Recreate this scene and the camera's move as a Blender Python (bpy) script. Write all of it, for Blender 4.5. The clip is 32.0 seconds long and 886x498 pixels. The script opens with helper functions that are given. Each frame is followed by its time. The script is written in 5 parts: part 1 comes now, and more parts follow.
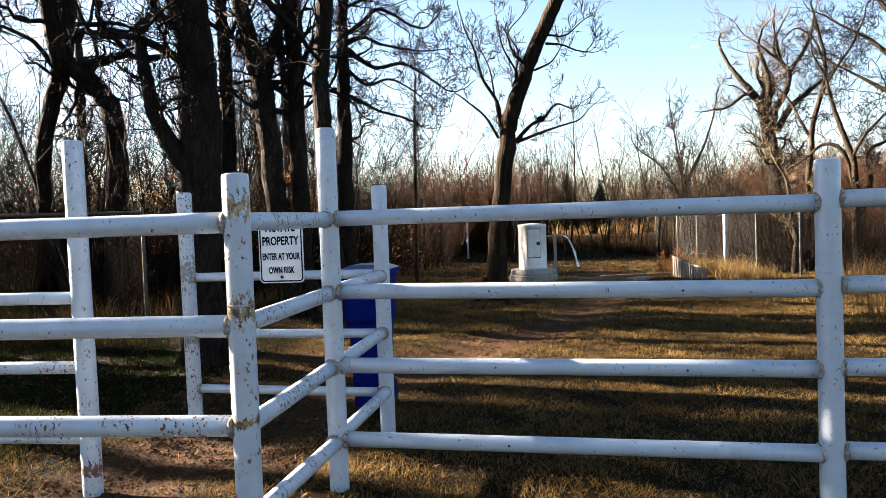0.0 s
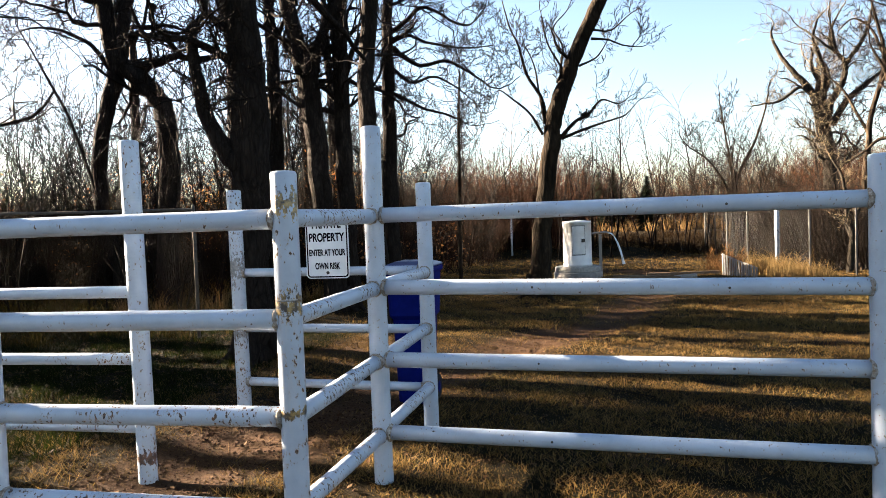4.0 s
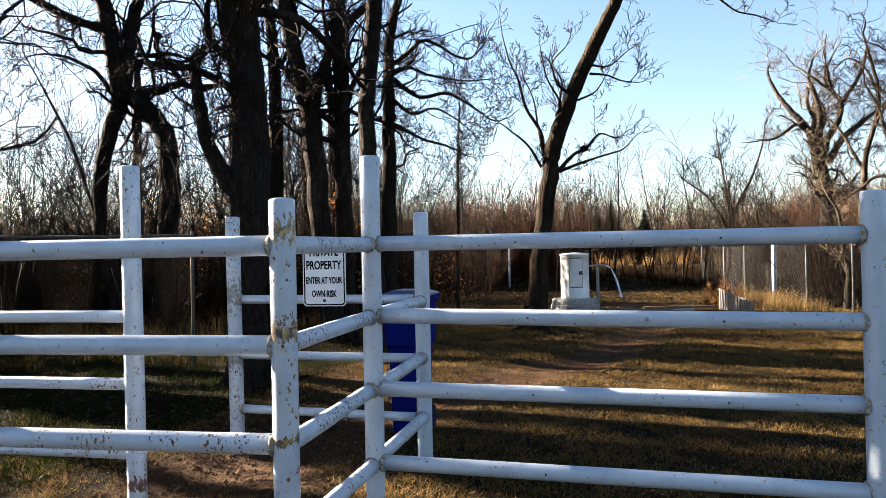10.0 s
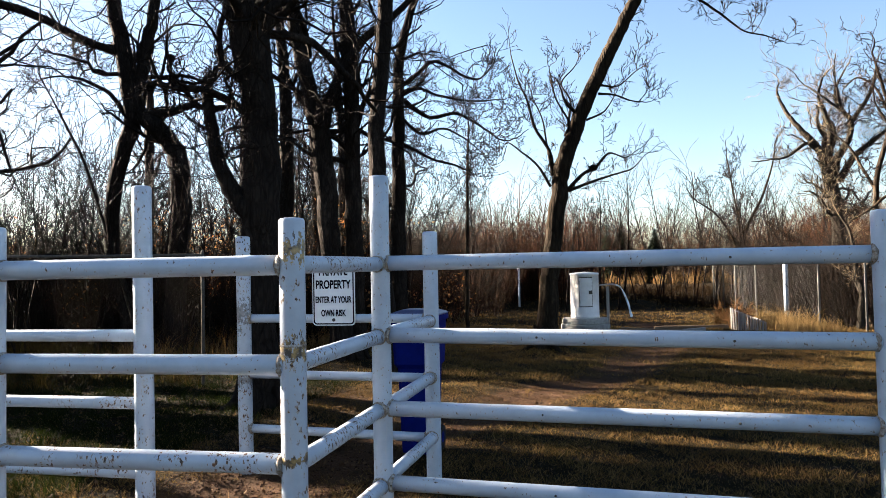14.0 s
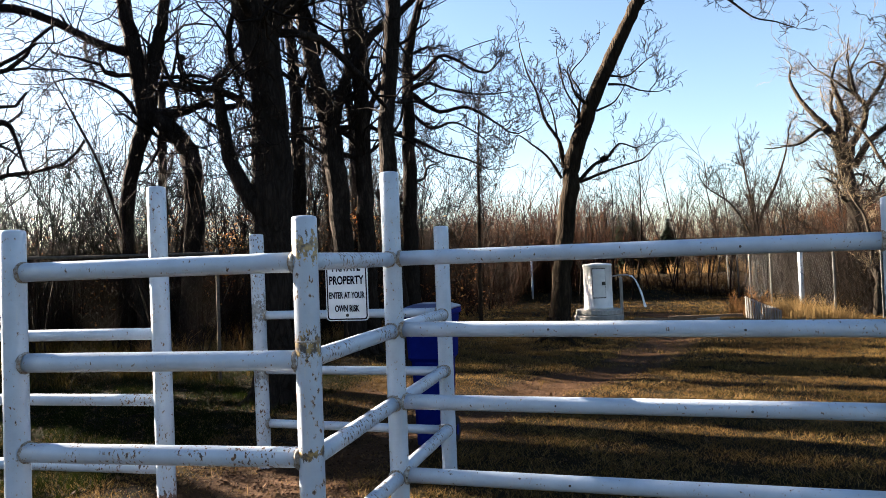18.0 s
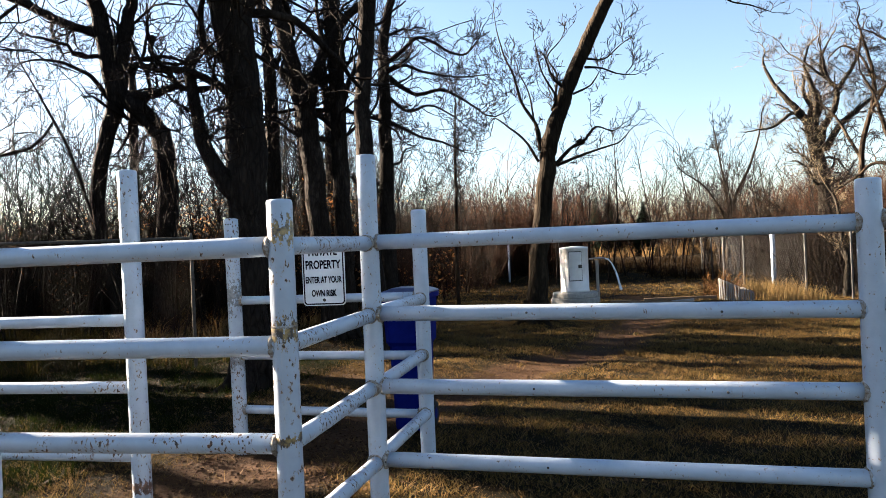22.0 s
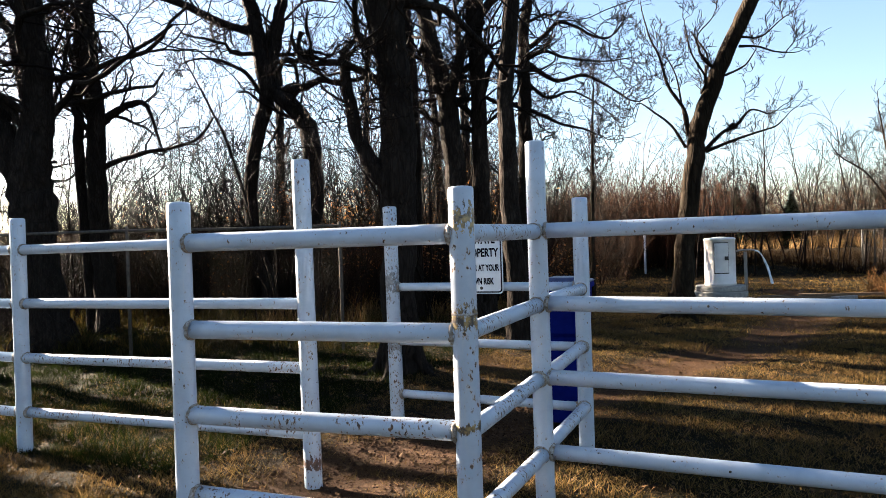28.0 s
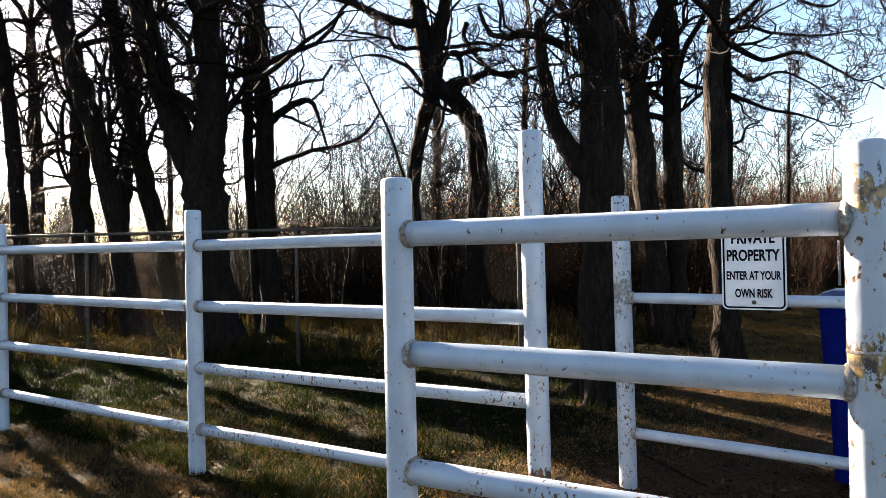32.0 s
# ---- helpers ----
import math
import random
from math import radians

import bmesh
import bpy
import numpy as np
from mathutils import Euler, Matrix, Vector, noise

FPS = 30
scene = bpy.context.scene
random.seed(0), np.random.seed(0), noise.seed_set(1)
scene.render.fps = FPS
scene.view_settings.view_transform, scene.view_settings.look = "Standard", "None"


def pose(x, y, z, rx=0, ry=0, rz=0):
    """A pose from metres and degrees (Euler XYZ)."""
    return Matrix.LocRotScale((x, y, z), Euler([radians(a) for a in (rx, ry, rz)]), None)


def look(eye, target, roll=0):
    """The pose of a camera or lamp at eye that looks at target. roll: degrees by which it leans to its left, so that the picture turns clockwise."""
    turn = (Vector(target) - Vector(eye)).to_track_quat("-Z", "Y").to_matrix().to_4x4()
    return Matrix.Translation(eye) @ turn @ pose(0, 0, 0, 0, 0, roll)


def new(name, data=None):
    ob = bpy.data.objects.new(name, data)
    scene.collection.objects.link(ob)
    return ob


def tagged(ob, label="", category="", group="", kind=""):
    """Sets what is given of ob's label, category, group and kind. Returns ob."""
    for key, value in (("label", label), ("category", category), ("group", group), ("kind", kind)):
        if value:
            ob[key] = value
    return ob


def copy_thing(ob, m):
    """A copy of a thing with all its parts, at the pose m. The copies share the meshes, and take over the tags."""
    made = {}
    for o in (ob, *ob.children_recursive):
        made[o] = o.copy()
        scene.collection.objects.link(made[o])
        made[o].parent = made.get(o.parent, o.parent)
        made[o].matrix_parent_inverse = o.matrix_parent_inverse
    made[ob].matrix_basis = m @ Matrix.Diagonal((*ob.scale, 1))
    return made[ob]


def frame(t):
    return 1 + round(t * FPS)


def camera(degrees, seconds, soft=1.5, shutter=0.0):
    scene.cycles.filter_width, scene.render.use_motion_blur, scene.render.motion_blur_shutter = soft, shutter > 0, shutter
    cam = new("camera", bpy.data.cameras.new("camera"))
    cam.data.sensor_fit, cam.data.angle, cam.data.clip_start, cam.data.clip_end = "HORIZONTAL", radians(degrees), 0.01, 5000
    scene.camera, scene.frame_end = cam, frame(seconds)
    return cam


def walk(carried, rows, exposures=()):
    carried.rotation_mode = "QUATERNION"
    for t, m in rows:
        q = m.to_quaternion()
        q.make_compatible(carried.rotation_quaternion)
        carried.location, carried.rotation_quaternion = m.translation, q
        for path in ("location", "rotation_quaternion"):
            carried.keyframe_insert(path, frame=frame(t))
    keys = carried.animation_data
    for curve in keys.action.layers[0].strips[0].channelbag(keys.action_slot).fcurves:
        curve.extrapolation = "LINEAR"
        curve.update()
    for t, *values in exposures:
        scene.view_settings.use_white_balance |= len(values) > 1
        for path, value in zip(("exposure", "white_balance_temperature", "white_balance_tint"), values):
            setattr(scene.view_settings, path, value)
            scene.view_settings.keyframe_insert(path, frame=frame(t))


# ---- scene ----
cam = camera(64.0, 32.0, soft=0.4)
PATH = [
    (0, (0.355, 0.313, 1.335), (-0.1, 2.259, 1.27), -2.1),
    (0.5, (0.356, 0.31, 1.331), (-0.199, 2.231, 1.276), -2.3),
    (1, (0.353, 0.303, 1.33), (-0.189, 2.227, 1.266), -2.8),
    (1.5, (0.356, 0.305, 1.331), (-0.181, 2.229, 1.234), -2.9),
    (2, (0.361, 0.292, 1.332), (-0.258, 2.191, 1.231), -3.4),
    (2.5, (0.371, 0.29, 1.333), (-0.233, 2.194, 1.227), -2.9),
    (3, (0.369, 0.289, 1.331), (-0.189, 2.206, 1.222), -2.6),
    (3.5, (0.365, 0.288, 1.332), (-0.205, 2.204, 1.246), -2.4),
    (5.5, (0.377, 0.274, 1.328), (-0.197, 2.19, 1.289), -1.7),
    (6, (0.384, 0.27, 1.326), (-0.183, 2.188, 1.314), -1.8),
    (6.5, (0.385, 0.265, 1.327), (-0.186, 2.182, 1.328), -1.3),
    (7, (0.378, 0.275, 1.325), (-0.225, 2.182, 1.315), -2.1),
    (7.5, (0.379, 0.272, 1.326), (-0.279, 2.16, 1.321), -2.2),
    (8, (0.385, 0.268, 1.33), (-0.229, 2.171, 1.317), -1.9),
    (8.5, (0.384, 0.27, 1.327), (-0.207, 2.181, 1.341), -2.0),
    (9, (0.381, 0.268, 1.328), (-0.175, 2.189, 1.356), -1.3),
    (9.5, (0.383, 0.273, 1.327), (-0.185, 2.19, 1.35), -1.3),
    (10, (0.378, 0.27, 1.327), (-0.19, 2.188, 1.344), -1.2),
    (10.5, (0.384, 0.27, 1.329), (-0.185, 2.188, 1.354), -1.2),
    (11, (0.381, 0.275, 1.327), (-0.193, 2.191, 1.361), -1.4),
    (11.5, (0.382, 0.274, 1.327), (-0.211, 2.184, 1.364), -1.3),
    (12, (0.381, 0.272, 1.326), (-0.208, 2.183, 1.368), -1.4),
    (12.5, (0.382, 0.273, 1.329), (-0.183, 2.191, 1.381), -1.4),
    (13, (0.38, 0.264, 1.326), (-0.184, 2.182, 1.382), -1.1),
    (13.5, (0.381, 0.258, 1.325), (-0.225, 2.163, 1.396), -1.3),
    (14, (0.384, 0.263, 1.327), (-0.208, 2.171, 1.399), -1.2),
    (14.5, (0.382, 0.259, 1.326), (-0.198, 2.171, 1.403), -1.6),
    (16.5, (0.387, 0.264, 1.326), (-0.152, 2.19, 1.362), -0.8),
    (17, (0.387, 0.264, 1.327), (-0.198, 2.176, 1.382), -1.1),
    (17.5, (0.396, 0.246, 1.328), (-0.188, 2.158, 1.374), -1.6),
    (18, (0.402, 0.233, 1.33), (-0.225, 2.132, 1.385), -2.2),
    (18.5, (0.404, 0.236, 1.33), (-0.226, 2.133, 1.39), -2.2),
    (19, (0.394, 0.254, 1.331), (-0.277, 2.138, 1.383), -2.2),
    (19.5, (0.396, 0.246, 1.327), (-0.279, 2.128, 1.374), -2.3),
    (20, (0.394, 0.26, 1.332), (-0.216, 2.164, 1.378), -2.6),
    (20.5, (0.399, 0.243, 1.331), (-0.153, 2.165, 1.371), -2.5),
    (21, (0.397, 0.249, 1.33), (-0.148, 2.173, 1.363), -2.5),
    (21.5, (0.394, 0.252, 1.327), (-0.172, 2.171, 1.337), -2.6),
    (22, (0.39, 0.257, 1.329), (-0.177, 2.175, 1.336), -2.5),
    (22.5, (0.39, 0.258, 1.328), (-0.164, 2.179, 1.342), -2.7),
    (23, (0.385, 0.266, 1.322), (-0.179, 2.185, 1.35), -2.7),
    (23.5, (0.394, 0.254, 1.327), (-0.173, 2.172, 1.362), -2.5),
    (24, (0.39, 0.264, 1.33), (-0.11, 2.201, 1.366), -2.4),
    (24.5, (0.389, 0.258, 1.325), (-0.118, 2.192, 1.383), -2.4),
    (26.5, (0.366, 0.253, 1.321), (-0.231, 2.161, 1.336), -2.3),
    (27, (0.335, 0.276, 1.317), (-0.38, 2.144, 1.339), -1.2),
    (27.5, (0.276, 0.254, 1.314), (-0.531, 2.083, 1.297), -1.4),
    (28, (0.162, 0.234, 1.333), (-0.732, 2.023, 1.323), -1.9),
    (28.5, (0.071, 0.213, 1.338), (-0.866, 1.98, 1.339), -3.0),
    (29, (0.048, 0.248, 1.34), (-0.954, 1.978, 1.31), -4.2),
    (29.5, (0.076, 0.364, 1.343), (-1.057, 2.012, 1.346), -4.4),
    (30, (0.099, 0.481, 1.343), (-1.074, 2.101, 1.365), -4.3),
    (30.5, (0.046, 0.523, 1.318), (-0.994, 2.232, 1.322), -0.5),
    (31, (-0.222, 0.526, 1.315), (-1.313, 2.202, 1.341), 0.3),
    (31.5, (-0.51, 0.585, 1.316), (-1.623, 2.246, 1.353), -0.2),
    (32, (-0.778, 0.812, 1.312), (-2.006, 2.392, 1.328), -1.2),
]
walk(cam, [(t, look(eye, target, roll)) for t, eye, target, roll in PATH], [(0.0, 4.84, 6250, 14), (3.5, 4.90, 6450, 14), (6.0, 4.77, 6180, 14), (9.0, 4.74, 6120, 14), (13.0, 4.60, 6000, 14), (19.5, 4.58, 6000, 14), (22.0, 4.64, 6100, 14), (24.5, 4.62, 6080, 14), (28.0, 4.67, 6100, 14), (30.0, 4.90, 6320, 14), (32.0, 4.84, 6260, 14)])

# ---------- light ----------
SUN_AZ, SUN_EL = -80.0, 17.0
world = bpy.data.worlds.new("sky")
scene.world = world
world.use_nodes = True
wn = world.node_tree.nodes
wn.clear()
w_out = wn.new("ShaderNodeOutputWorld")
w_bg = wn.new("ShaderNodeBackground")
w_sky = wn.new("ShaderNodeTexSky")
w_sky.sky_type = "NISHITA"
w_sky.sun_disc = False
w_sky.sun_elevation = radians(SUN_EL)
w_sky.sun_rotation = radians(SUN_AZ)
w_sky.air_density, w_sky.dust_density, w_sky.ozone_density = 1.0, 0.5, 1.0
w_bg.inputs["Strength"].default_value = 0.0120
world.node_tree.links.new(w_sky.outputs[0], w_bg.inputs["Color"])
world.node_tree.links.new(w_bg.outputs[0], w_out.inputs["Surface"])
SUN_DIR = Vector((math.sin(radians(SUN_AZ)) * math.cos(radians(SUN_EL)), math.cos(radians(SUN_AZ)) * math.cos(radians(SUN_EL)), math.sin(radians(SUN_EL))))
sun = new("sun", bpy.data.lights.new("sun", "SUN"))
sun.data.energy, sun.data.angle, sun.data.color = 5.0, radians(0.55), (1.0, 0.81, 0.58)
sun.matrix_world = look(SUN_DIR * 50, (0, 0, 0))


# ---------- materials ----------
def mat(name, rough=0.7, metal=0.0):
    m = bpy.data.materials.new(name)
    m.use_nodes = True
    nt = m.node_tree
    b = nt.nodes["Principled BSDF"]
    b.inputs["Roughness"].default_value, b.inputs["Metallic"].default_value = rough, metal
    b.inputs["Specular IOR Level"].default_value = 0.5 if rough < 0.65 else 0.03
    return m, nt, b


def node(nt, kind, **values):
    n = nt.nodes.new(kind)
    for k, v in values.items():
        n.inputs[k.replace("_", " ")].default_value = v
    return n


def link(nt, a, b):
    nt.links.new(a, b)


def ramp(nt, fac, stops):
    r = nt.nodes.new("ShaderNodeValToRGB")
    while len(r.color_ramp.elements) < len(stops):
        r.color_ramp.elements.new(0.5)
    for e, (p, c) in zip(r.color_ramp.elements, stops):
        e.position, e.color = p, (*c, 1) if len(c) == 3 else c
    link(nt, fac, r.inputs["Fac"])
    return r.outputs["Color"]


def coords(nt, scale=(1, 1, 1), shift=True):
    """Object coordinates, moved at random from object to object."""
    tc = nt.nodes.new("ShaderNodeTexCoord")
    mp = nt.nodes.new("ShaderNodeMapping")
    mp.inputs["Scale"].default_value = scale
    link(nt, tc.outputs["Object"], mp.inputs["Vector"])
    if shift:
        oi = nt.nodes.new("ShaderNodeObjectInfo")
        mu = nt.nodes.new("ShaderNodeMath")
        mu.operation = "MULTIPLY"
        mu.inputs[1].default_value = 37.0
        link(nt, oi.outputs["Random"], mu.inputs[0])
        link(nt, mu.outputs[0], mp.inputs["Location"])
    return mp.outputs["Vector"]


def noise_of(nt, vec, scale, detail=4.0, rough=0.6):
    n = node(nt, "ShaderNodeTexNoise", Scale=scale, Detail=detail, Roughness=rough)
    link(nt, vec, n.inputs["Vector"])
    return n.outputs["Fac"]


def mix(nt, fac, a, b):
    m = nt.nodes.new("ShaderNodeMix")
    m.data_type = "RGBA"
    for s, v in ((m.inputs["Factor"], fac), (m.inputs["A"], a), (m.inputs["B"], b)):
        if isinstance(v, (int, float)):
            s.default_value = v
        elif isinstance(v, tuple):
            s.default_value = (*v, 1)
        else:
            link(nt, v, s)
    return m.outputs["Result"]


def bump(nt, b, height, strength=0.4, distance=0.01):
    n = node(nt, "ShaderNodeBump", Strength=strength, Distance=distance)
    link(nt, height, n.inputs["Height"])
    link(nt, n.outputs["Normal"], b.inputs["Normal"])


def paint(name, rust, base=(0.335, 0.395, 0.475), stains=(), tints=((0.11, 0.05, 0.015), (0.36, 0.22, 0.07)), grain=1.0):
    """White enamel on steel pipe with rust specks, chips and runs."""
    m, nt, b = mat(name, 0.42)
    v = coords(nt)
    grime = ramp(nt, noise_of(nt, v, 7.0, 6.0), [(0.3, tuple(c * 0.82 for c in base)), (0.6, base)])
    streak = noise_of(nt, coords(nt, (30, 30, 3)), 1.0, 3.0)
    col = mix(nt, ramp(nt, streak, [(0.62, (0, 0, 0)), (0.8, (0.25, 0.25, 0.25))]), grime, (0.5, 0.45, 0.36))
    speck = noise_of(nt, coords(nt, (72 * grain, 72 * grain, 46 * grain)), 1.0, 3.0, 0.55)
    chips = ramp(nt, speck, [(rust, (0, 0, 0)), (rust + 0.025, (1, 1, 1))])
    halo = ramp(nt, speck, [(rust - 0.06, (0, 0, 0)), (rust + 0.01, (0.6, 0.6, 0.6))])
    big = noise_of(nt, v, 5.0, 3.0)
    patch = ramp(nt, big, [(0.44, (0, 0, 0)), (0.5, (1, 1, 1))])
    mu = nt.nodes.new("ShaderNodeMath")
    mu.operation = "MULTIPLY"
    link(nt, chips, mu.inputs[0])
    link(nt, patch, mu.inputs[1])
    mh = nt.nodes.new("ShaderNodeMath")
    mh.operation = "MULTIPLY"
    link(nt, halo, mh.inputs[0])
    link(nt, patch, mh.inputs[1])
    rusty = ramp(nt, noise_of(nt, v, 60.0), [(0.4, (0.008, 0.005, 0.004)), (0.65, (0.11, 0.04, 0.01))])
    col = mix(nt, mh.outputs[0], col, (0.27, 0.17, 0.06))
    for z0, half in stains:
        sep = nt.nodes.new("ShaderNodeSeparateXYZ")
        tc = nt.nodes.new("ShaderNodeTexCoord")
        link(nt, tc.outputs["Object"], sep.inputs[0])
        last = sep.outputs["Z"]
        for op, val in (("SUBTRACT", z0), ("ABSOLUTE", 0.0), ("DIVIDE", -half * 2.6), ("ADD", 0.5)):
            q = nt.nodes.new("ShaderNodeMath")
            q.operation = op
            q.inputs[1].default_value = val
            link(nt, last, q.inputs[0])
            last = q.outputs[0]
        q = nt.nodes.new("ShaderNodeMath")
        q.operation = "ADD"
        link(nt, last, q.inputs[0])
        link(nt, noise_of(nt, coords(nt, (52, 52, 30)), 1.0, 4.0, 0.65), q.inputs[1])
        col = mix(nt, ramp(nt, q.outputs[0], [(0.86, (0, 0, 0)), (0.91, (0.95, 0.95, 0.95))]), col, ramp(nt, noise_of(nt, v, 34.0, 5.0), [(0.40, tints[0]), (0.52, tuple((p + q) / 2 for p, q in zip(*tints))), (0.64, tints[1])]))
    link(nt, mix(nt, mu.outputs[0], col, rusty), b.inputs["Base Color"])
    bump(nt, b, mix(nt, mu.outputs[0], noise_of(nt, v, 90.0, 3.0), (0, 0, 0)), 0.25, 0.002)
    return m


def two_tone(name, c1, c2, scale, rough=0.8, stretch=(1, 1, 1), bumps=0.5, dist=0.01, metal=0.0, detail=6.0):
    m, nt, b = mat(name, rough, metal)
    v = coords(nt, stretch)
    f = noise_of(nt, v, scale, detail, 0.65)
    g = noise_of(nt, v, scale * 0.13, 2.0)
    c = ramp(nt, f, [(0.32, c1), (0.68, c2)])
    dark = tuple(x * 0.7 for x in c1)
    link(nt, mix(nt, ramp(nt, g, [(0.42, (0, 0, 0)), (0.75, (0.55, 0.55, 0.55))]), c, dark), b.inputs["Base Color"])
    if bumps:
        bump(nt, b, f, bumps, dist)
    return m


def bark_mat(name, c1, c2, scale=15.0):
    m, nt, b = mat(name, 0.9)
    v0 = coords(nt, (1, 1, 0.26))
    warp = node(nt, "ShaderNodeTexNoise", Scale=7.0, Detail=2.0)
    link(nt, v0, warp.inputs["Vector"])
    vm = nt.nodes.new("ShaderNodeVectorMath")
    vm.operation = "MULTIPLY_ADD"
    vm.inputs[1].default_value = (0.16, 0.16, 0.16)
    link(nt, warp.outputs["Color"], vm.inputs[0])
    link(nt, v0, vm.inputs[2])
    v = vm.outputs[0]
    w = node(nt, "ShaderNodeTexVoronoi", Scale=scale * 1.6)
    w.feature = "DISTANCE_TO_EDGE"
    link(nt, v, w.inputs["Vector"])
    f = noise_of(nt, v, scale, 7.0, 0.7)
    ridge = ramp(nt, w.outputs["Distance"], [(0.0, (0.5, 0.5, 0.5)), (0.22, (1, 1, 1))])
    c = ramp(nt, f, [(0.3, c1), (0.7, c2)])
    bare = ramp(nt, noise_of(nt, coords(nt, (1, 1, 0.5)), 2.2, 5.0, 0.7), [(0.56, (0, 0, 0)), (0.68, (0.7, 0.7, 0.7))])
    c = mix(nt, bare, c, tuple(x * 2.1 for x in c2))
    link(nt, mix(nt, ridge, tuple(x * 0.45 for x in c1), c), b.inputs["Base Color"])
    h = mix(nt, 0.6, ridge, f)
    bump(nt, b, h, 1.0, 0.04)
    return m


def islands(name, colours, rough=0.8, spread=0.0, thin=0.0):
    """Each blade, leaf or stem of a joined mesh takes a colour of its own."""
    m, nt, b = mat(name, rough)
    g = nt.nodes.new("ShaderNodeNewGeometry")
    n = len(colours)
    c = ramp(nt, g.outputs["Random Per Island"], [(i / max(1, n - 1), col) for i, col in enumerate(colours)])
    if spread:
        f = noise_of(nt, coords(nt, shift=False), spread, 3.0)
        c = mix(nt, ramp(nt, f, [(0.35, (0, 0, 0)), (0.65, (0.8, 0.8, 0.8))]), c, colours[-1])
    link(nt, c, b.inputs["Base Color"])
    if thin:
        # light passes through blades and leaves
        tr, both = nt.nodes.new("ShaderNodeBsdfTranslucent"), node(nt, "ShaderNodeMixShader", Fac=thin)
        link(nt, c, tr.inputs["Color"])
        link(nt, b.outputs[0], both.inputs[1])
        link(nt, tr.outputs[0], both.inputs[2])
        link(nt, both.outputs[0], nt.nodes["Material Output"].inputs["Surface"])
    return m


PAINT = paint("white_pipe_paint", 0.672)
PAINT_RUSTY = paint("rust_speckled_pipe_paint", 0.588, (0.33, 0.385, 0.46))
PAINT_WORST = paint("rust_streaked_pipe_paint", 0.605, (0.33, 0.38, 0.45), ((1.44, 0.13), (1.05, 0.12), (0.62, 0.05)), ((0.02, 0.01, 0.005), (0.33, 0.21, 0.05)), 0.62)
PAINT_FOOT = paint("pipe_paint_with_rusted_foot", 0.64, (0.335, 0.395, 0.475), ((0.33, 0.07), (0.1, 0.09)), ((0.03, 0.012, 0.006), (0.12, 0.05, 0.02)))
PAINT_SCUFF = paint("scuffed_pipe_paint", 0.60, (0.33, 0.385, 0.46), ((1.08, 0.24), (0.62, 0.14)), ((0.09, 0.095, 0.10), (0.2, 0.2, 0.2)))
WELD = two_tone("rusty_weld", (0.10, 0.055, 0.018), (0.38, 0.38, 0.37), 70, 0.7, bumps=0.8, dist=0.004)
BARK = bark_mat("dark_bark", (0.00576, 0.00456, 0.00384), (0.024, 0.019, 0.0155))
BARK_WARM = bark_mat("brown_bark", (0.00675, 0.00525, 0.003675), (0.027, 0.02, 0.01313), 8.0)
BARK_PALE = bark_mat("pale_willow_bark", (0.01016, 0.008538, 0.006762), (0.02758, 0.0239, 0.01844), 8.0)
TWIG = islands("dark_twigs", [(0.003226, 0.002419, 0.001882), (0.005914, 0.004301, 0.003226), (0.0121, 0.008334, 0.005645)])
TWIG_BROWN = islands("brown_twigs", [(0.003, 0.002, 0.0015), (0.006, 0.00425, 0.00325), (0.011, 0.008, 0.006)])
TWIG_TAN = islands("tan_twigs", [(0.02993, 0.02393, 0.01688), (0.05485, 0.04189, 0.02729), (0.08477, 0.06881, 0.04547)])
# Thicket stems: BRUSH tones stand for sunlit ones, TWIG for shaded ones.
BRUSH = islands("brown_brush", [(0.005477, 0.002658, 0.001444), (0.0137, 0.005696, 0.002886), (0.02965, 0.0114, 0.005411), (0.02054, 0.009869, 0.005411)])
BRUSH_RED = islands("russet_brush", [(0.005231, 0.003148, 0.001852), (0.01308, 0.006746, 0.003703), (0.02833, 0.0135, 0.006945), (0.01962, 0.01169, 0.006945)])
STRAW = islands("dry_straw", [(0.05509, 0.03222, 0.01265), (0.1041, 0.06448, 0.02657), (0.1409, 0.09374, 0.0443)], thin=0.4)
LAWN = islands("lawn_blades", [(0.02928, 0.02318, 0.0061), (0.1281, 0.08052, 0.02562), (0.02318, 0.02928, 0.0061), (0.2318, 0.1488, 0.05856), (0.0671, 0.03904, 0.01464)], spread=0.5, thin=0.3)
# Turf blades darkened to carry the deep shade before the grove.
SHADED_TURF = islands("shaded_green_turf_blades", [(0.003202, 0.006906, 0.0008892), (0.006402, 0.01074, 0.001523), (0.01281, 0.01536, 0.003172), (0.004806, 0.00768, 0.001269)], spread=0.7, thin=0.3)
# Weed colours lowered to hold the shade that lies under the grove.
SHADED_WEED = islands("weeds", [(0.009412, 0.01092, 0.001944), (0.02589, 0.02076, 0.004324), (0.04703, 0.03275, 0.009728), (0.01411, 0.00917, 0.003243)], thin=0.45)
LEAF = islands("fallen_leaves", [(0.0288, 0.0144, 0.00672), (0.0576, 0.03168, 0.0144), (0.0816, 0.0504, 0.02496), (0.0216, 0.012, 0.00672)])
RUSSET = islands("russet_stems", [(0.036, 0.0168, 0.006), (0.072, 0.0348, 0.012), (0.102, 0.054, 0.021)])
MEADOW = islands("tawny_meadow", [(0.025, 0.017, 0.006), (0.05, 0.034, 0.013), (0.075, 0.053, 0.022)], thin=0.35)
HANGING = islands("russet_hanging_leaves", [(0.05, 0.02, 0.008), (0.11, 0.045, 0.016), (0.16, 0.08, 0.03), (0.07, 0.035, 0.014)], thin=0.5)
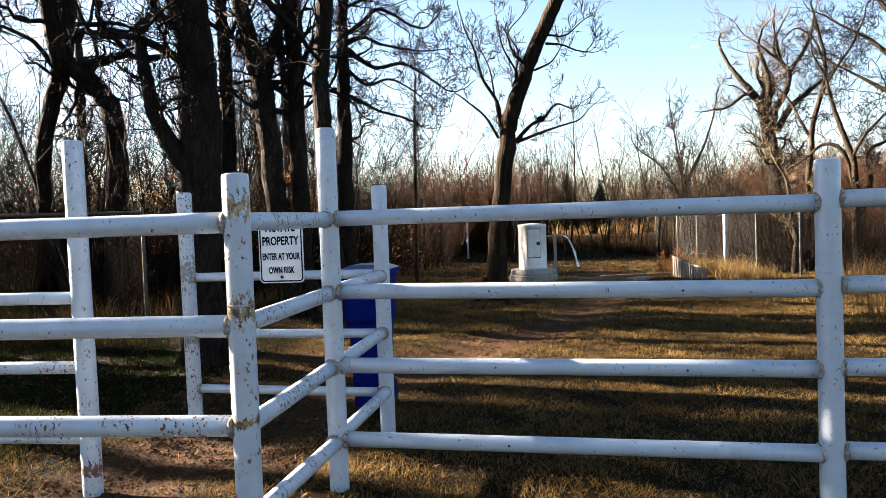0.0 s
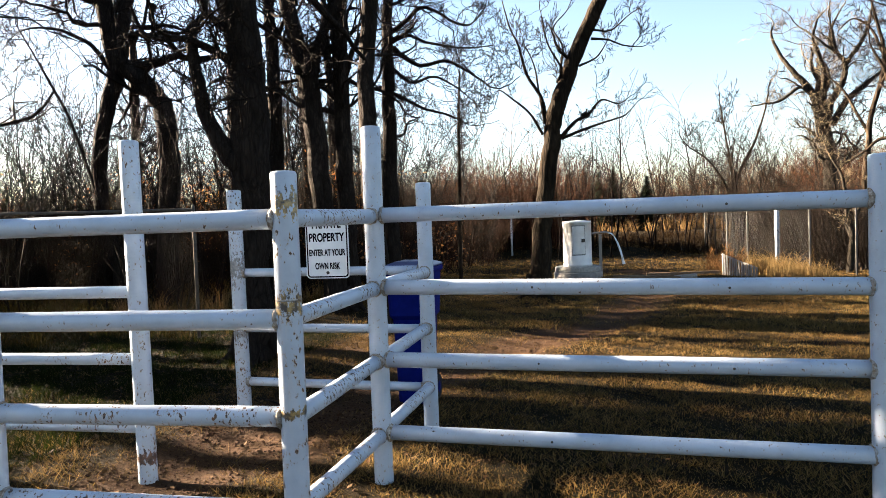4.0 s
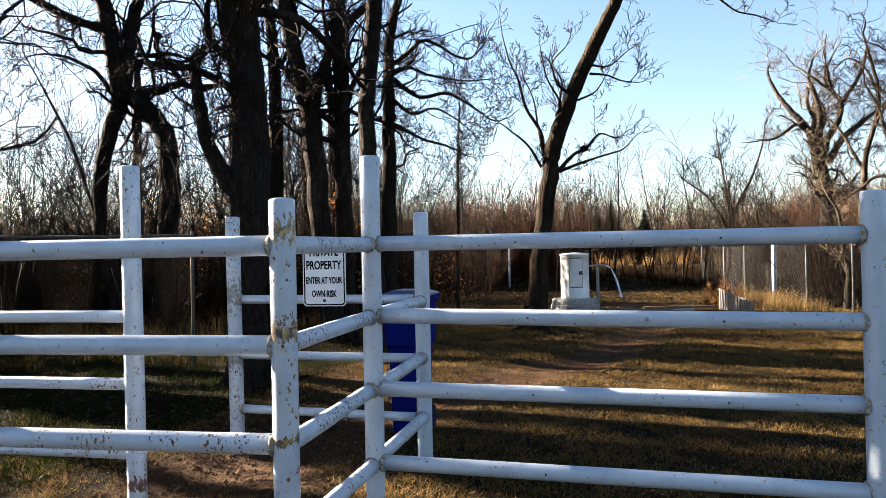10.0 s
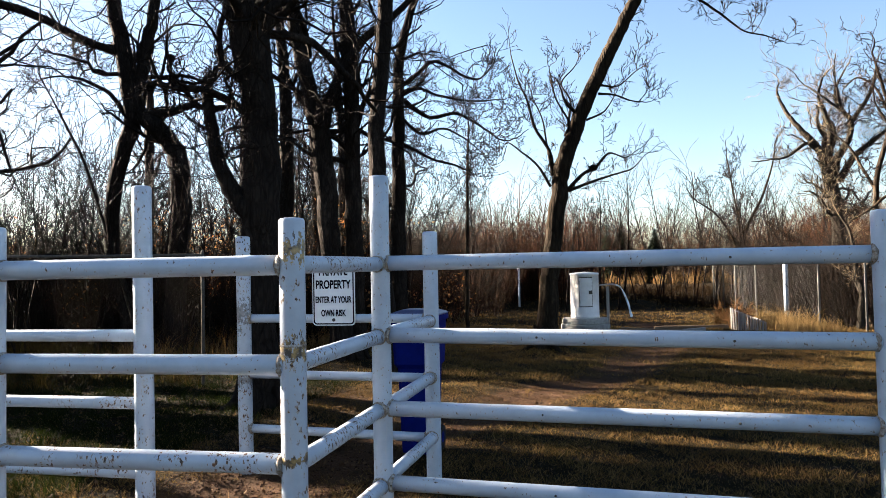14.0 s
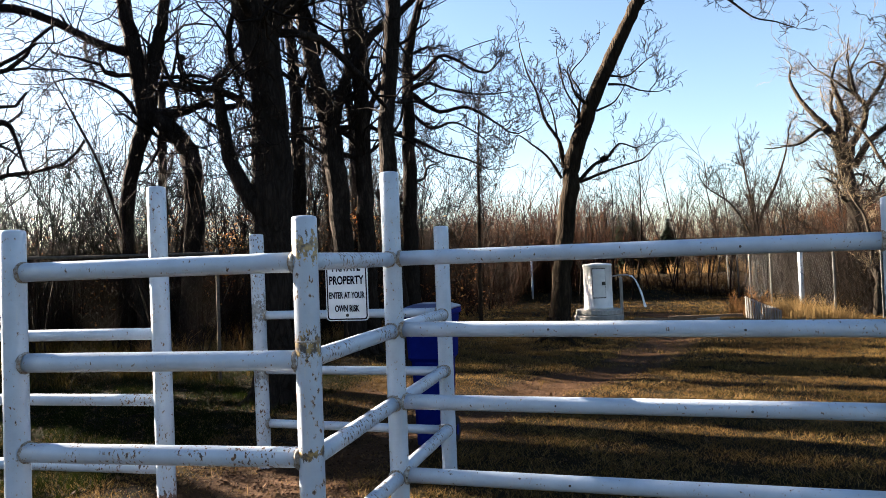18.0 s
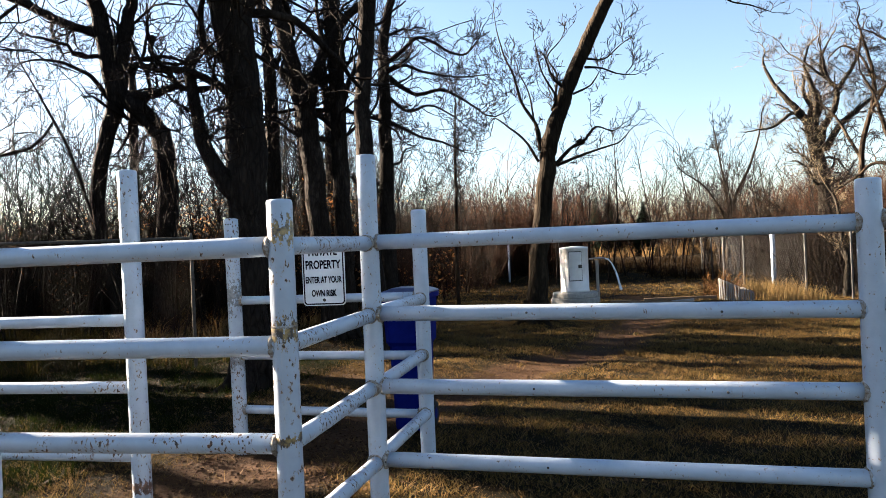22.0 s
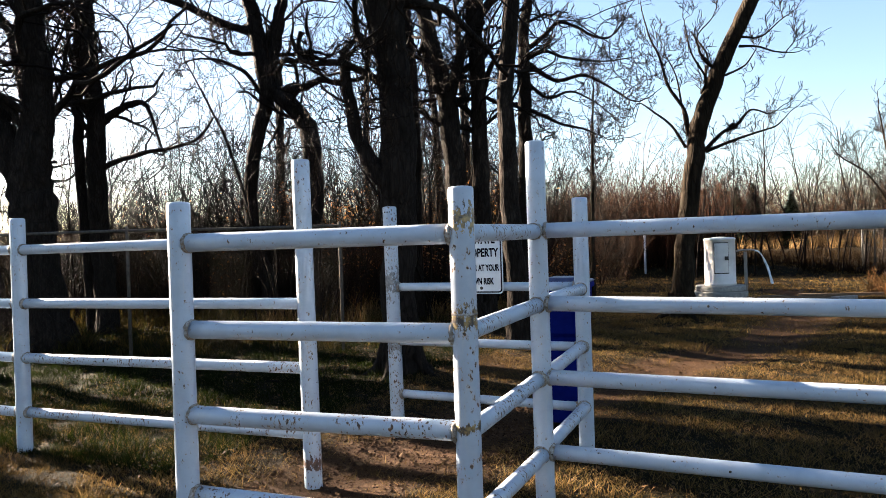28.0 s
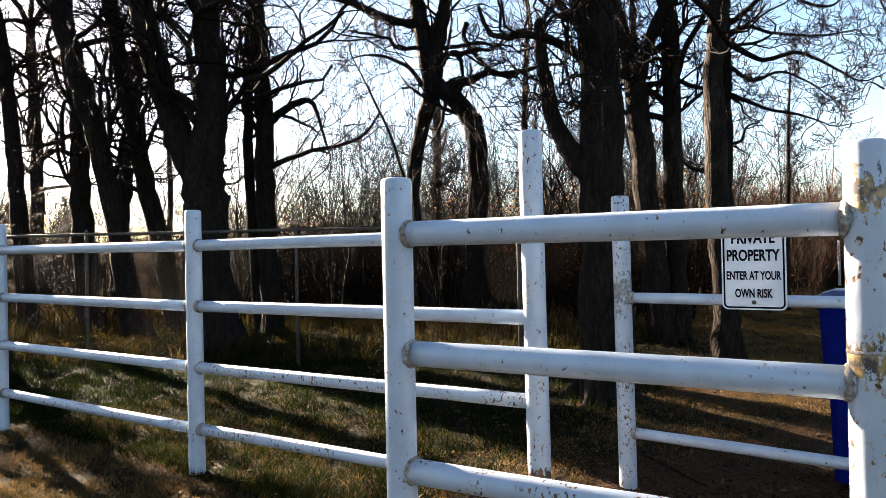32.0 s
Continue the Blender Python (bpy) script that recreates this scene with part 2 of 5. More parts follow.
DEAD = islands("brown_dead_growth", [(0.00495, 0.00297, 0.001485), (0.01114, 0.006435, 0.00297), (0.0198, 0.01238, 0.005445), (0.007425, 0.00495, 0.00198)], thin=0.3)
GOLD = islands("golden_straw", [(0.09, 0.05625, 0.0195), (0.15, 0.0975, 0.0375), (0.2025, 0.1387, 0.06375)], thin=0.35)
CLOD = islands("loose_earth", [(0.01173, 0.006359, 0.003519), (0.02933, 0.01611, 0.008602), (0.05376, 0.03052, 0.0172)])
CONIFER = islands("conifer_needles", [(0.0025, 0.0055, 0.003), (0.005, 0.01, 0.0045), (0.00875, 0.0125, 0.0055)])
BLUE = two_tone("blue_bin_plastic", (0.0016, 0.0055, 0.085), (0.0025, 0.008, 0.12), 14, 0.66, bumps=0.08, dist=0.002)
BLUE_LID = two_tone("weathered_blue_lid", (0.0036, 0.0084, 0.06), (0.018, 0.033, 0.114), 18, 0.35, bumps=0.1, dist=0.002)
RUBBER = two_tone("black_rubber", (0.012, 0.012, 0.012), (0.03, 0.03, 0.03), 30, 0.8, bumps=0.2, dist=0.002)
SIGN_WHITE = two_tone("sign_white", (0.56, 0.59, 0.63), (0.64, 0.67, 0.71), 12, 0.4, bumps=0.0)
SIGN_INK = two_tone("sign_black", (0.004, 0.004, 0.007), (0.01, 0.01, 0.016), 40, 0.7, bumps=0.0)
STEEL = two_tone("galvanised_steel", (0.22, 0.22, 0.22), (0.4, 0.4, 0.4), 25, 0.5, bumps=0.2, dist=0.002, metal=0.7)
STEEL_DARK = two_tone("dull_dark_steel", (0.035, 0.033, 0.03), (0.09, 0.08, 0.07), 25, 0.7, bumps=0.2, dist=0.002)
GREY_POST = two_tone("dull_grey_post", (0.045, 0.045, 0.045), (0.095, 0.095, 0.09), 20, 0.7, bumps=0.1, dist=0.002)
PICKET = two_tone("whitened_boards", (0.13, 0.125, 0.12), (0.26, 0.25, 0.24), 6, 0.85, (8, 8, 1), 0.5, 0.006)
WIRE_GREY = two_tone("galvanised_wire", (0.0044, 0.0044, 0.0044), (0.0088, 0.0088, 0.0088), 25, 0.6, bumps=0.0)
WIRE = two_tone("dull_rusty_wire", (0.0144, 0.0126, 0.0108), (0.036, 0.0306, 0.0252), 25, 0.8, bumps=0.0)
TANK = two_tone("tank_white_paint", (0.52, 0.52, 0.51), (0.64, 0.64, 0.63), 6, 0.5, bumps=0.1, dist=0.003)
CONCRETE = two_tone("old_concrete", (0.18, 0.175, 0.165), (0.34, 0.33, 0.31), 9, 0.9, bumps=0.5, dist=0.01)
WOOD = two_tone("weathered_boards", (0.16, 0.145, 0.13), (0.33, 0.305, 0.28), 6, 0.85, (8, 8, 1), 0.5, 0.006)
DARKWOOD = two_tone("wet_plank", (0.07, 0.05, 0.035), (0.2, 0.15, 0.1), 6, 0.8, (1, 8, 8), 0.5, 0.006)


def water_mat(name, tint, rough):
    m, nt, b = mat(name, rough)
    b.inputs["Base Color"].default_value = (*tint, 1)
    b.inputs["IOR"].default_value = 1.33
    bump(nt, b, noise_of(nt, coords(nt, shift=False), 3.0, 3.0), 0.15, 0.05)
    return m


POND = water_mat("pond_water", (0.03, 0.04, 0.045), 0.06)
SPRAY = water_mat("running_water", (0.75, 0.8, 0.85), 0.15)


def ground_mat():
    m, nt, b = mat("ground", 0.95)
    v = coords(nt, shift=False)
    at = nt.nodes.new("ShaderNodeAttribute")
    at.attribute_name = "worn"
    fine = noise_of(nt, v, 34.0, 8.0, 0.75)
    mid = noise_of(nt, v, 3.2, 5.0, 0.65)
    wide = noise_of(nt, v, 0.45, 3.0)
    # Turf and green tones cut dark to stand for shade near the grove.
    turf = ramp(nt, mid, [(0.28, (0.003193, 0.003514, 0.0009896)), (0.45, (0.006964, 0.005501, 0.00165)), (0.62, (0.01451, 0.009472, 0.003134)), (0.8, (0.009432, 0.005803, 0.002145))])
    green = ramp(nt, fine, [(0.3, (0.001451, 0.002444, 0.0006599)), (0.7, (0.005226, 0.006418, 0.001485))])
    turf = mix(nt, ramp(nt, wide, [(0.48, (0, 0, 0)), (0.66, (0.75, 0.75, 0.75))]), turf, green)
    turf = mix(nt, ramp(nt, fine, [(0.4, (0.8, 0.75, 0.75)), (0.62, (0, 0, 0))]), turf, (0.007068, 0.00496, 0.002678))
    dirt = ramp(nt, fine, [(0.25, (0.01357, 0.007824, 0.00419)), (0.5, (0.04188, 0.02347, 0.01296)), (0.8, (0.08176, 0.04772, 0.02667))])
    dirt = mix(nt, ramp(nt, mid, [(0.45, (0, 0, 0)), (0.7, (0.8, 0.8, 0.8))]), dirt, (0.01515, 0.009, 0.004572))
    edge = nt.nodes.new("ShaderNodeMath")
    edge.operation = "ADD"
    link(nt, at.outputs["Fac"], edge.inputs[0])
    sub = nt.nodes.new("ShaderNodeMath")
    sub.operation = "MULTIPLY_ADD"
    sub.inputs[1].default_value, sub.inputs[2].default_value = 0.9, -0.45
    link(nt, fine, sub.inputs[0])
    link(nt, sub.outputs[0], edge.inputs[1])
    worn = ramp(nt, edge.outputs[0], [(0.35, (0, 0, 0)), (0.6, (1, 1, 1))])
    link(nt, mix(nt, worn, turf, dirt), b.inputs["Base Color"])
    bump(nt, b, mix(nt, 0.5, fine, mid), 0.9, 0.05)
    return m


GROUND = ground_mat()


# ---------- mesh helpers ----------
def link_mesh(name, me, parent=None, label=""):
    ob = new(name, me)
    if parent:
        ob.parent = parent
        ob.matrix_parent_inverse = parent.matrix_basis.inverted()
    if label:
        ob["label"] = label
    return ob


def part(name, bm, material, parent=None, label="", smooth=False):
    me = bpy.data.meshes.new(name)
    bm.to_mesh(me)
    bm.free()
    me.materials.append(material)
    if smooth:
        me.shade_smooth()
    return link_mesh(name, me, parent, label)


def arrays_mesh(name, verts, faces, material, smooth=True):
    """A mesh from an array of places and an array of triangles or quads."""
    me = bpy.data.meshes.new(name)
    n, k = faces.shape
    me.vertices.add(len(verts))
    me.vertices.foreach_set("co", np.ascontiguousarray(verts, dtype=np.float32).ravel())
    me.loops.add(n * k)
    me.loops.foreach_set("vertex_index", np.ascontiguousarray(faces, dtype=np.int32).ravel())
    me.polygons.add(n)
    me.polygons.foreach_set("loop_start", np.arange(0, n * k, k, dtype=np.int32))
    me.update(calc_edges=True)
    me.validate()
    me.materials.append(material)
    if smooth:
        me.shade_smooth()
    return me


def thing(name, place, label, category, group="", kind=""):
    e = new(name)
    e.empty_display_size = 0.2
    e.matrix_basis = Matrix.Translation(place)
    return tagged(e, label, category, group, kind)


def box(bm, lo, hi, bevel=0.0, m=None):
    lo, hi = Vector(lo), Vector(hi)
    r = bmesh.ops.create_cube(bm, size=1.0, matrix=(m or Matrix()) @ Matrix.Translation((lo + hi) / 2) @ Matrix.Diagonal((*(hi - lo), 1)))
    if bevel:
        es = list({e for v in r["verts"] for e in v.link_edges})
        bmesh.ops.bevel(bm, geom=es, offset=bevel, segments=2, affect="EDGES", profile=0.6)


def ring_frames(P):
    T = np.gradient(P, axis=0)
    T /= np.maximum(np.linalg.norm(T, axis=1, keepdims=True), 1e-9)
    up = np.array([0.0, 0.0, 1.0]) if abs(T[:, 2]).mean() < 0.8 else np.array([1.0, 0.0, 0.0])
    A = np.cross(T, up)
    A /= np.maximum(np.linalg.norm(A, axis=1, keepdims=True), 1e-9)
    return A, np.cross(A, T)


class Tubes:
    """Gathers round tapered tubes into one mesh."""

    def __init__(self):
        self.v, self.f, self.n = [], [], 0

    def add(self, P, R, sides=4, wobble=0.0, rng=None):
        P, R = np.asarray(P, float), np.asarray(R, float)
        A, B = ring_frames(P)
        a = np.arange(sides) * 2 * math.pi / sides
        rr = R[:, None] * np.ones((1, sides))
        if wobble:
            rr = rr * (1 + wobble * rng.standard_normal(rr.shape))
        V = P[:, None, :] + rr[..., None] * (np.cos(a)[None, :, None] * A[:, None, :] + np.sin(a)[None, :, None] * B[:, None, :])
        n = len(P)
        i = np.arange(n - 1)[:, None] * sides
        j = np.arange(sides)[None, :]
        k = (j + 1) % sides
        Q = np.stack([i + j, i + k, i + k + sides, i + j + sides], -1).reshape(-1, 4) + self.n
        self.v.append(V.reshape(-1, 3))
        self.f.append(Q)
        self.n += n * sides

    def mesh(self, name, material, origin=(0, 0, 0)):
        return arrays_mesh(name, np.concatenate(self.v) - np.array(origin), np.concatenate(self.f), material)


def smooth_line(pts, per=4):
    """Catmull-Rom through control places (any number of columns)."""
    p = np.array(pts, float)
    p = np.vstack([2 * p[0] - p[1], p, 2 * p[-1] - p[-2]])
    out = []
    for i in range(1, len(p) - 2):
        for t in np.linspace(0, 1, per, endpoint=False):
            a, b, c, d = p[i - 1 : i + 3]
            out.append(0.5 * (2 * b + (c - a) * t + (2 * a - 5 * b + 4 * c - d) * t * t + (3 * b - a - 3 * c + d) * t ** 3))
    return np.array(out + [p[-2]])


# ---------- ground ----------
PATH_LINE = [(-2.2, 2.2), (-2.35, 3.4), (-2.2, 4.4), (-1.9, 5.4), (-1.5, 6.6), (-1.0, 8.0), (-0.3, 9.5), (0.05, 11.6), (0.5, 14.4), (0.6, 16.5), (-0.2, 18.5)]


def seg_distance(x, y, line):
    best = np.full(np.shape(x), 1e9)
    for (ax, ay), (bx, by) in zip(line, line[1:]):
        dx, dy = bx - ax, by - ay
        t = np.clip(((x - ax) * dx + (y - ay) * dy) / (dx * dx + dy * dy), 0, 1)
        best = np.minimum(best, np.hypot(x - ax - t * dx, y - ay - t * dy))
    return best


def bumpy(x, y, f, s):
    return (np.sin(x * f + s) * np.cos(y * f * 1.13 + 1.7 * s) + 0.5 * np.sin(x * f * 2.3 + y * f * 1.9 + 3 * s)) / 1.5


def ground_height(x, y):
    x, y = np.asarray(x, float), np.asarray(y, float)
    h = 0.025 * bumpy(x, y, 0.9, 0.4) + 0.012 * bumpy(x, y, 3.1, 2.0) + 0.012 * bumpy(x, y, 6.5, 1.1)
    h = h * np.clip(np.hypot(x + 1.5, y - 4.2) / 6.0, 0.25, 1.0)
    h = h + 0.02 * np.clip(y - 22, 0, 60) + 0.012 * np.clip(-x - 14, 0, 60)
    h = h - 0.05 * np.exp(-(seg_distance(x, y, PATH_LINE) / 0.45) ** 2)
    h = h + 0.35 * np.exp(-(((y - 25.5) / 1.2) ** 2)) * np.clip((1.5 - x) / 2, 0, 1) * np.clip((x + 22) / 6, 0, 1)
    pond = np.clip((x - 3.9) / 2.5, 0, 1) * np.clip((y - 17.6) / 2.5, 0, 1) * np.clip((52 - y) / 8, 0, 1) * np.clip((45 - x) / 8, 0, 1)
    h = h - 1.1 * pond
    for tx, ty, r in ((-3.4, 6.45, 0.6), (-1.53, 12.35, 0.6), (-4.3, 10.2, 0.7), (-9.4, 6.75, 0.9)):
        h = h + 0.07 * np.exp(-(((x - tx) ** 2 + (y - ty) ** 2) / r ** 2))
    return h


def hz(x, y):
    return float(ground_height(x, y))


def axis_steps(lo, hi, step, far, grow=1.22):
    mid = list(np.arange(lo, hi + 1e-6, step))
    a, b, s = [], [], step
    e, f = lo, hi
    while e > -far:
        s *= grow
        e -= s
        f += s
        a.append(e)
        b.append(f)
    return np.array(a[::-1] + mid + b)


def make_ground():
    xs, ys = axis_steps(-9.0, 6.0, 0.11, 1500), axis_steps(0.5, 19.0, 0.11, 1500)
    X, Y = np.meshgrid(xs, ys)
    Z = ground_height(X, Y)
    V = np.stack([X, Y, Z], -1).reshape(-1, 3)
    nx, ny = len(xs), len(ys)
    i = (np.arange(ny - 1)[:, None] * nx + np.arange(nx - 1)[None, :]).ravel()
    Q = np.stack([i, i + 1, i + nx + 1, i + nx], -1)
    me = arrays_mesh("ground", V, Q, GROUND)
    d = seg_distance(X, Y, PATH_LINE)
    worn = 0.95 * np.exp(-(d / 0.55) ** 2)
    worn = np.maximum(worn, 0.9 * np.exp(-(((X + 2.1) / 0.85) ** 2 + ((Y - 4.6) / 1.2) ** 2)))
    worn = np.maximum(worn, 0.85 * np.exp(-(((X - 0.3) / 1.6) ** 2 + ((Y - 16.2) / 1.3) ** 2)))
    worn = np.maximum(worn, 0.55 * np.exp(-(((X + 2.8) / 1.8) ** 2 + ((Y - 7.4) / 1.5) ** 2)))
    worn = np.maximum(worn, 0.35 * np.exp(-(((X + 4.6) / 1.4) ** 2 + ((Y - 2.4) / 0.9) ** 2)))
    at = me.attributes.new("worn", "FLOAT", "POINT")
    at.data.foreach_set("value", worn.astype(np.float32).ravel())
    tagged(link_mesh("ground", me), "patchy brown and green winter turf with a worn dirt path", "ground", kind="structure")


make_ground()

pond = bmesh.new()
bmesh.ops.create_grid(pond, x_segments=12, y_segments=12, size=1.0, matrix=Matrix.Translation((26, 34, -0.55)) @ Matrix.Diagonal((22, 17, 1, 1)))
tagged(part("water", pond, POND), "still grey-blue pond water behind the chain-link fence", "water", kind="structure")


# ---------- pipe fences ----------
def lathe(bm, prof, seg=20, m=None):
    """Closed round body from (radius, height) pairs."""
    rings = []
    for r, z in prof:
        rings.append([bm.verts.new((m or Matrix()) @ Vector((r * math.cos(2 * math.pi * i / seg), r * math.sin(2 * math.pi * i / seg), z))) for i in range(seg)])
    for a, b in zip(rings, rings[1:]):
        for i in range(seg):
            bm.faces.new((a[i], a[(i + 1) % seg], b[(i + 1) % seg], b[i]))
    if prof[0][0] > 1e-6:
        bm.faces.new(rings[0][::-1])
    if prof[-1][0] > 1e-6:
        bm.faces.new(rings[-1])


def between(a, b):
    a, b = Vector(a), Vector(b)
    return Matrix.Translation(a) @ (b - a).to_track_quat("Z", "Y").to_matrix().to_4x4(), (b - a).length


def fence_post(parent, x, y, top, r=0.05, material=PAINT, lean=(0, 0), label=""):
    bm = bmesh.new()
    n = 7
    prof = [(r, -0.35)] + [(r * (1 + 0.006 * math.sin(5 * i + x)), i * (top - 0.012) / n) for i in range(n + 1)] + [(r - 0.004, top - 0.003), (r - 0.014, top)]
    lathe(bm, prof, 22)
    m, _ = between((x, y, 0), (x + lean[0], y + lean[1], top))
    bm.transform(m)
    return part("post", bm, material, parent, label, True)


def fence_rail(parent, a, b, r=0.039, material=PAINT, welds=(1, 1), label=""):
    """A pipe from post axis to post axis, cut back to the posts, with its weld beads."""
    m, length = between(a, b)
    bm = bmesh.new()
    n = 8
    cut = 0.032
    lathe(bm, [(r * (1 + 0.008 * math.sin(3 * i + a[2] * 9)), cut + i * (length - 2 * cut) / n) for i in range(n + 1)], 18)
    for v in bm.verts:
        v.co.x += 0.006 * math.sin(math.pi * v.co.z / length + a[2] * 7)
    bm.transform(m)
    rail = part("rail", bm, material, parent, label, True)
    for on, z in zip(welds, (0.047, length - 0.047)):
        if on:
            bm = bmesh.new()
            seg = 20
            prof = [(r + 0.001, z - 0.010), (r + 0.006, z - 0.005), (r + 0.0075, z + 0.003), (r + 0.001, z + 0.012)]
            lathe(bm, prof, seg)
            rr = random.Random(int(1000 * (a[0] + b[1] + a[2] + z)))
            for v in bm.verts:
                k = 1 + rr.uniform(-0.035, 0.05)
                v.co.x *= k
                v.co.y *= k
                v.co.z += rr.uniform(-0.005, 0.005)
            bm.transform(m)
            part("weld", bm, WELD, rail, "", True)
    return rail


def plug(parent, x, y, z, r=0.007):
    bm = bmesh.new()
    lathe(bm, [(r, 0.0), (r, 0.003), (r * 0.6, 0.005)], 10, Matrix.Translation((x, y, z)) @ Matrix.Rotation(radians(90), 4, "X"))
    part("bolt", bm, STEEL_DARK, parent, "small dark bolt in the pipe")


A, M, R, B, L, F, G, H, N = (-1.013, 2.755), (-1.026, 3.695), (-1.07, 4.66), (-2.395, 3.565), (-2.458, 4.655), (-2.33, 2.565), (-4.70, 3.335), (-7.05, 3.11), (1.287, 3.70)
N2 = (3.62, 3.70)
H2 = (-9.4, 2.88)
LEVELS = (0.262, 0.645, 1.02, 1.392)


def at(p, z):
    return (p[0], p[1], z)


front = thing("pipe_fence", at(F, 0), "white rust-flecked steel pipe barrier panel standing on bare dirt", "fence", "white pipe fence panels")
fence_post(front, *F, 1.567, 0.051)
fence_post(front, *A, 1.562, 0.051, PAINT_WORST, label="rust-streaked white steel post")
bm = bmesh.new()
lathe(bm, [(0.0512, 1.058), (0.0524, 1.061), (0.0524, 1.064), (0.0512, 1.067)], 24, Matrix.Translation((*A, 0)))
part("seam", bm, WELD, front, "rusty splice line round the post", True)
for z, za in zip((0.25, 0.612, 0.992, 1.382), (0.225, 0.598, 0.985, 1.378)):
    fence_rail(front, at(F, z), at(A, za), 0.041, PAINT if z > 0.9 else PAINT_RUSTY)
for z, zm in zip((0.225, 0.60, 0.985, 1.378), LEVELS):
    fence_rail(front, at(A, z), at(M, zm - 0.004), 0.037, PAINT_RUSTY, (0, 1))

main = thing("pipe_fence", at(M, 0), "long white pipe fence with four rails across the lawn", "fence", "white pipe fence panels")
fence_post(main, *M, 1.85, 0.05)
fence_post(main, *N, 1.565, 0.052)
fence_post(main, *N2, 1.565, 0.052)
for z, zn in zip(LEVELS, (0.274, 0.645, 1.003, 1.377)):
    rail = fence_rail(main, at(M, z), at(N, zn), 0.039)
    for k in range(3):
        px = -0.75 + 0.62 * k + 0.23 * math.sin(17 * z + 5 * k)
        f = (px - M[0]) / (N[0] - M[0])
        plug(rail, px, M[1] + f * (N[1] - M[1]) - 0.0385, z + f * (zn - z) + 0.004 * math.sin(9 * k), 0.006)
    fence_rail(main, at(N, zn + 0.012), at(N2, zn + 0.02), 0.039)

rear = thing("pipe_fence", at(L, 0), "white pipe rear panel with scuffed posts beside the path", "fence", "white pipe fence panels")
fence_post(rear, *L, 1.627, 0.05, PAINT_SCUFF, (-0.012, 0), "white post with large grey scuffs")
fence_post(rear, *R, 1.609, 0.049)
for z in (0.275, 0.657, 1.044):
    fence_rail(rear, at(L, z), at(R, z), 0.03)
for z, zr in zip(LEVELS[:3], (0.285, 0.665, 1.03)):
    fence_rail(rear, at(M, z), at(R, zr), 0.036, PAINT_RUSTY, (0, 1))

left = thing("pipe_fence", at(G, 0), "white pipe fence run with four rails and peeling paint", "fence", "white pipe fence panels")
fence_post(left, *B, 1.86, 0.052, PAINT_FOOT, (-0.018, 0))
fence_post(left, *G, 1.62, 0.05)
fence_post(left, *H, 1.63, 0.05)
fence_post(left, *H2, 1.63, 0.05)
for z in (0.268, 0.648, 1.026, 1.40):
    fence_rail(left, at(G, z), at(B, z - 0.004), 0.034, PAINT_RUSTY if z < 0.7 else PAINT, (1, 0))
    fence_rail(left, at(H, z + 0.02), at(G, z), 0.034, PAINT_RUSTY if z < 0.4 else PAINT)
    fence_rail(left, at(H2, z + 0.03), at(H, z + 0.02), 0.034)


# ---------- trees ----------
def unit(v):
    return v / max(np.linalg.norm(v), 1e-9)


def turned(d, angle, rng):
    side = unit(np.cross(d, rng.standard_normal(3)))
    return unit(d * math.cos(angle) + side * math.sin(angle))


def grow(acc, p, d, length, r, level, rng, curl=0.3, lift=0.05, last=3, kids=(6, 4, 3), droop=0.0, low=0.0042):
    """A crooked bare branch with its own side branches, down to twigs."""
    n = (9, 7, 5, 4)[min(level, 3)]
    P, D = [p], [d]
    for i in range(n):
        d = unit(d + rng.normal(0, curl, 3) + np.array([0, 0, lift - droop * level * 0.12 * i]))
        p = p + d * length / n
        P.append(p)
        D.append(d)
    R = r * np.linspace(1, 0.35 if level < last else 0.4, n + 1)
    if level == 0:
        t = Tubes()
        t.add(P, np.maximum(R, low), 6)
        acc[0].append(t)
    else:
        acc[1].add(P, np.maximum(R, low), (6, 4, 3, 3)[min(level, 3)])
    if level < last:
        for k in range(kids[level]):
            i = int(rng.integers(1 if level else 2, n + 1))
            e = turned(D[i], rng.uniform(0.5, 1.15), rng)
            e = unit(e + np.array([0, 0, 0.15 - 0.5 * droop]))
            grow(acc, P[i], e, length * rng.uniform(0.4, 0.7), max(0.003, R[i] * rng.uniform(0.42, 0.62)), level + 1, rng, curl, lift, last, kids, droop, low)


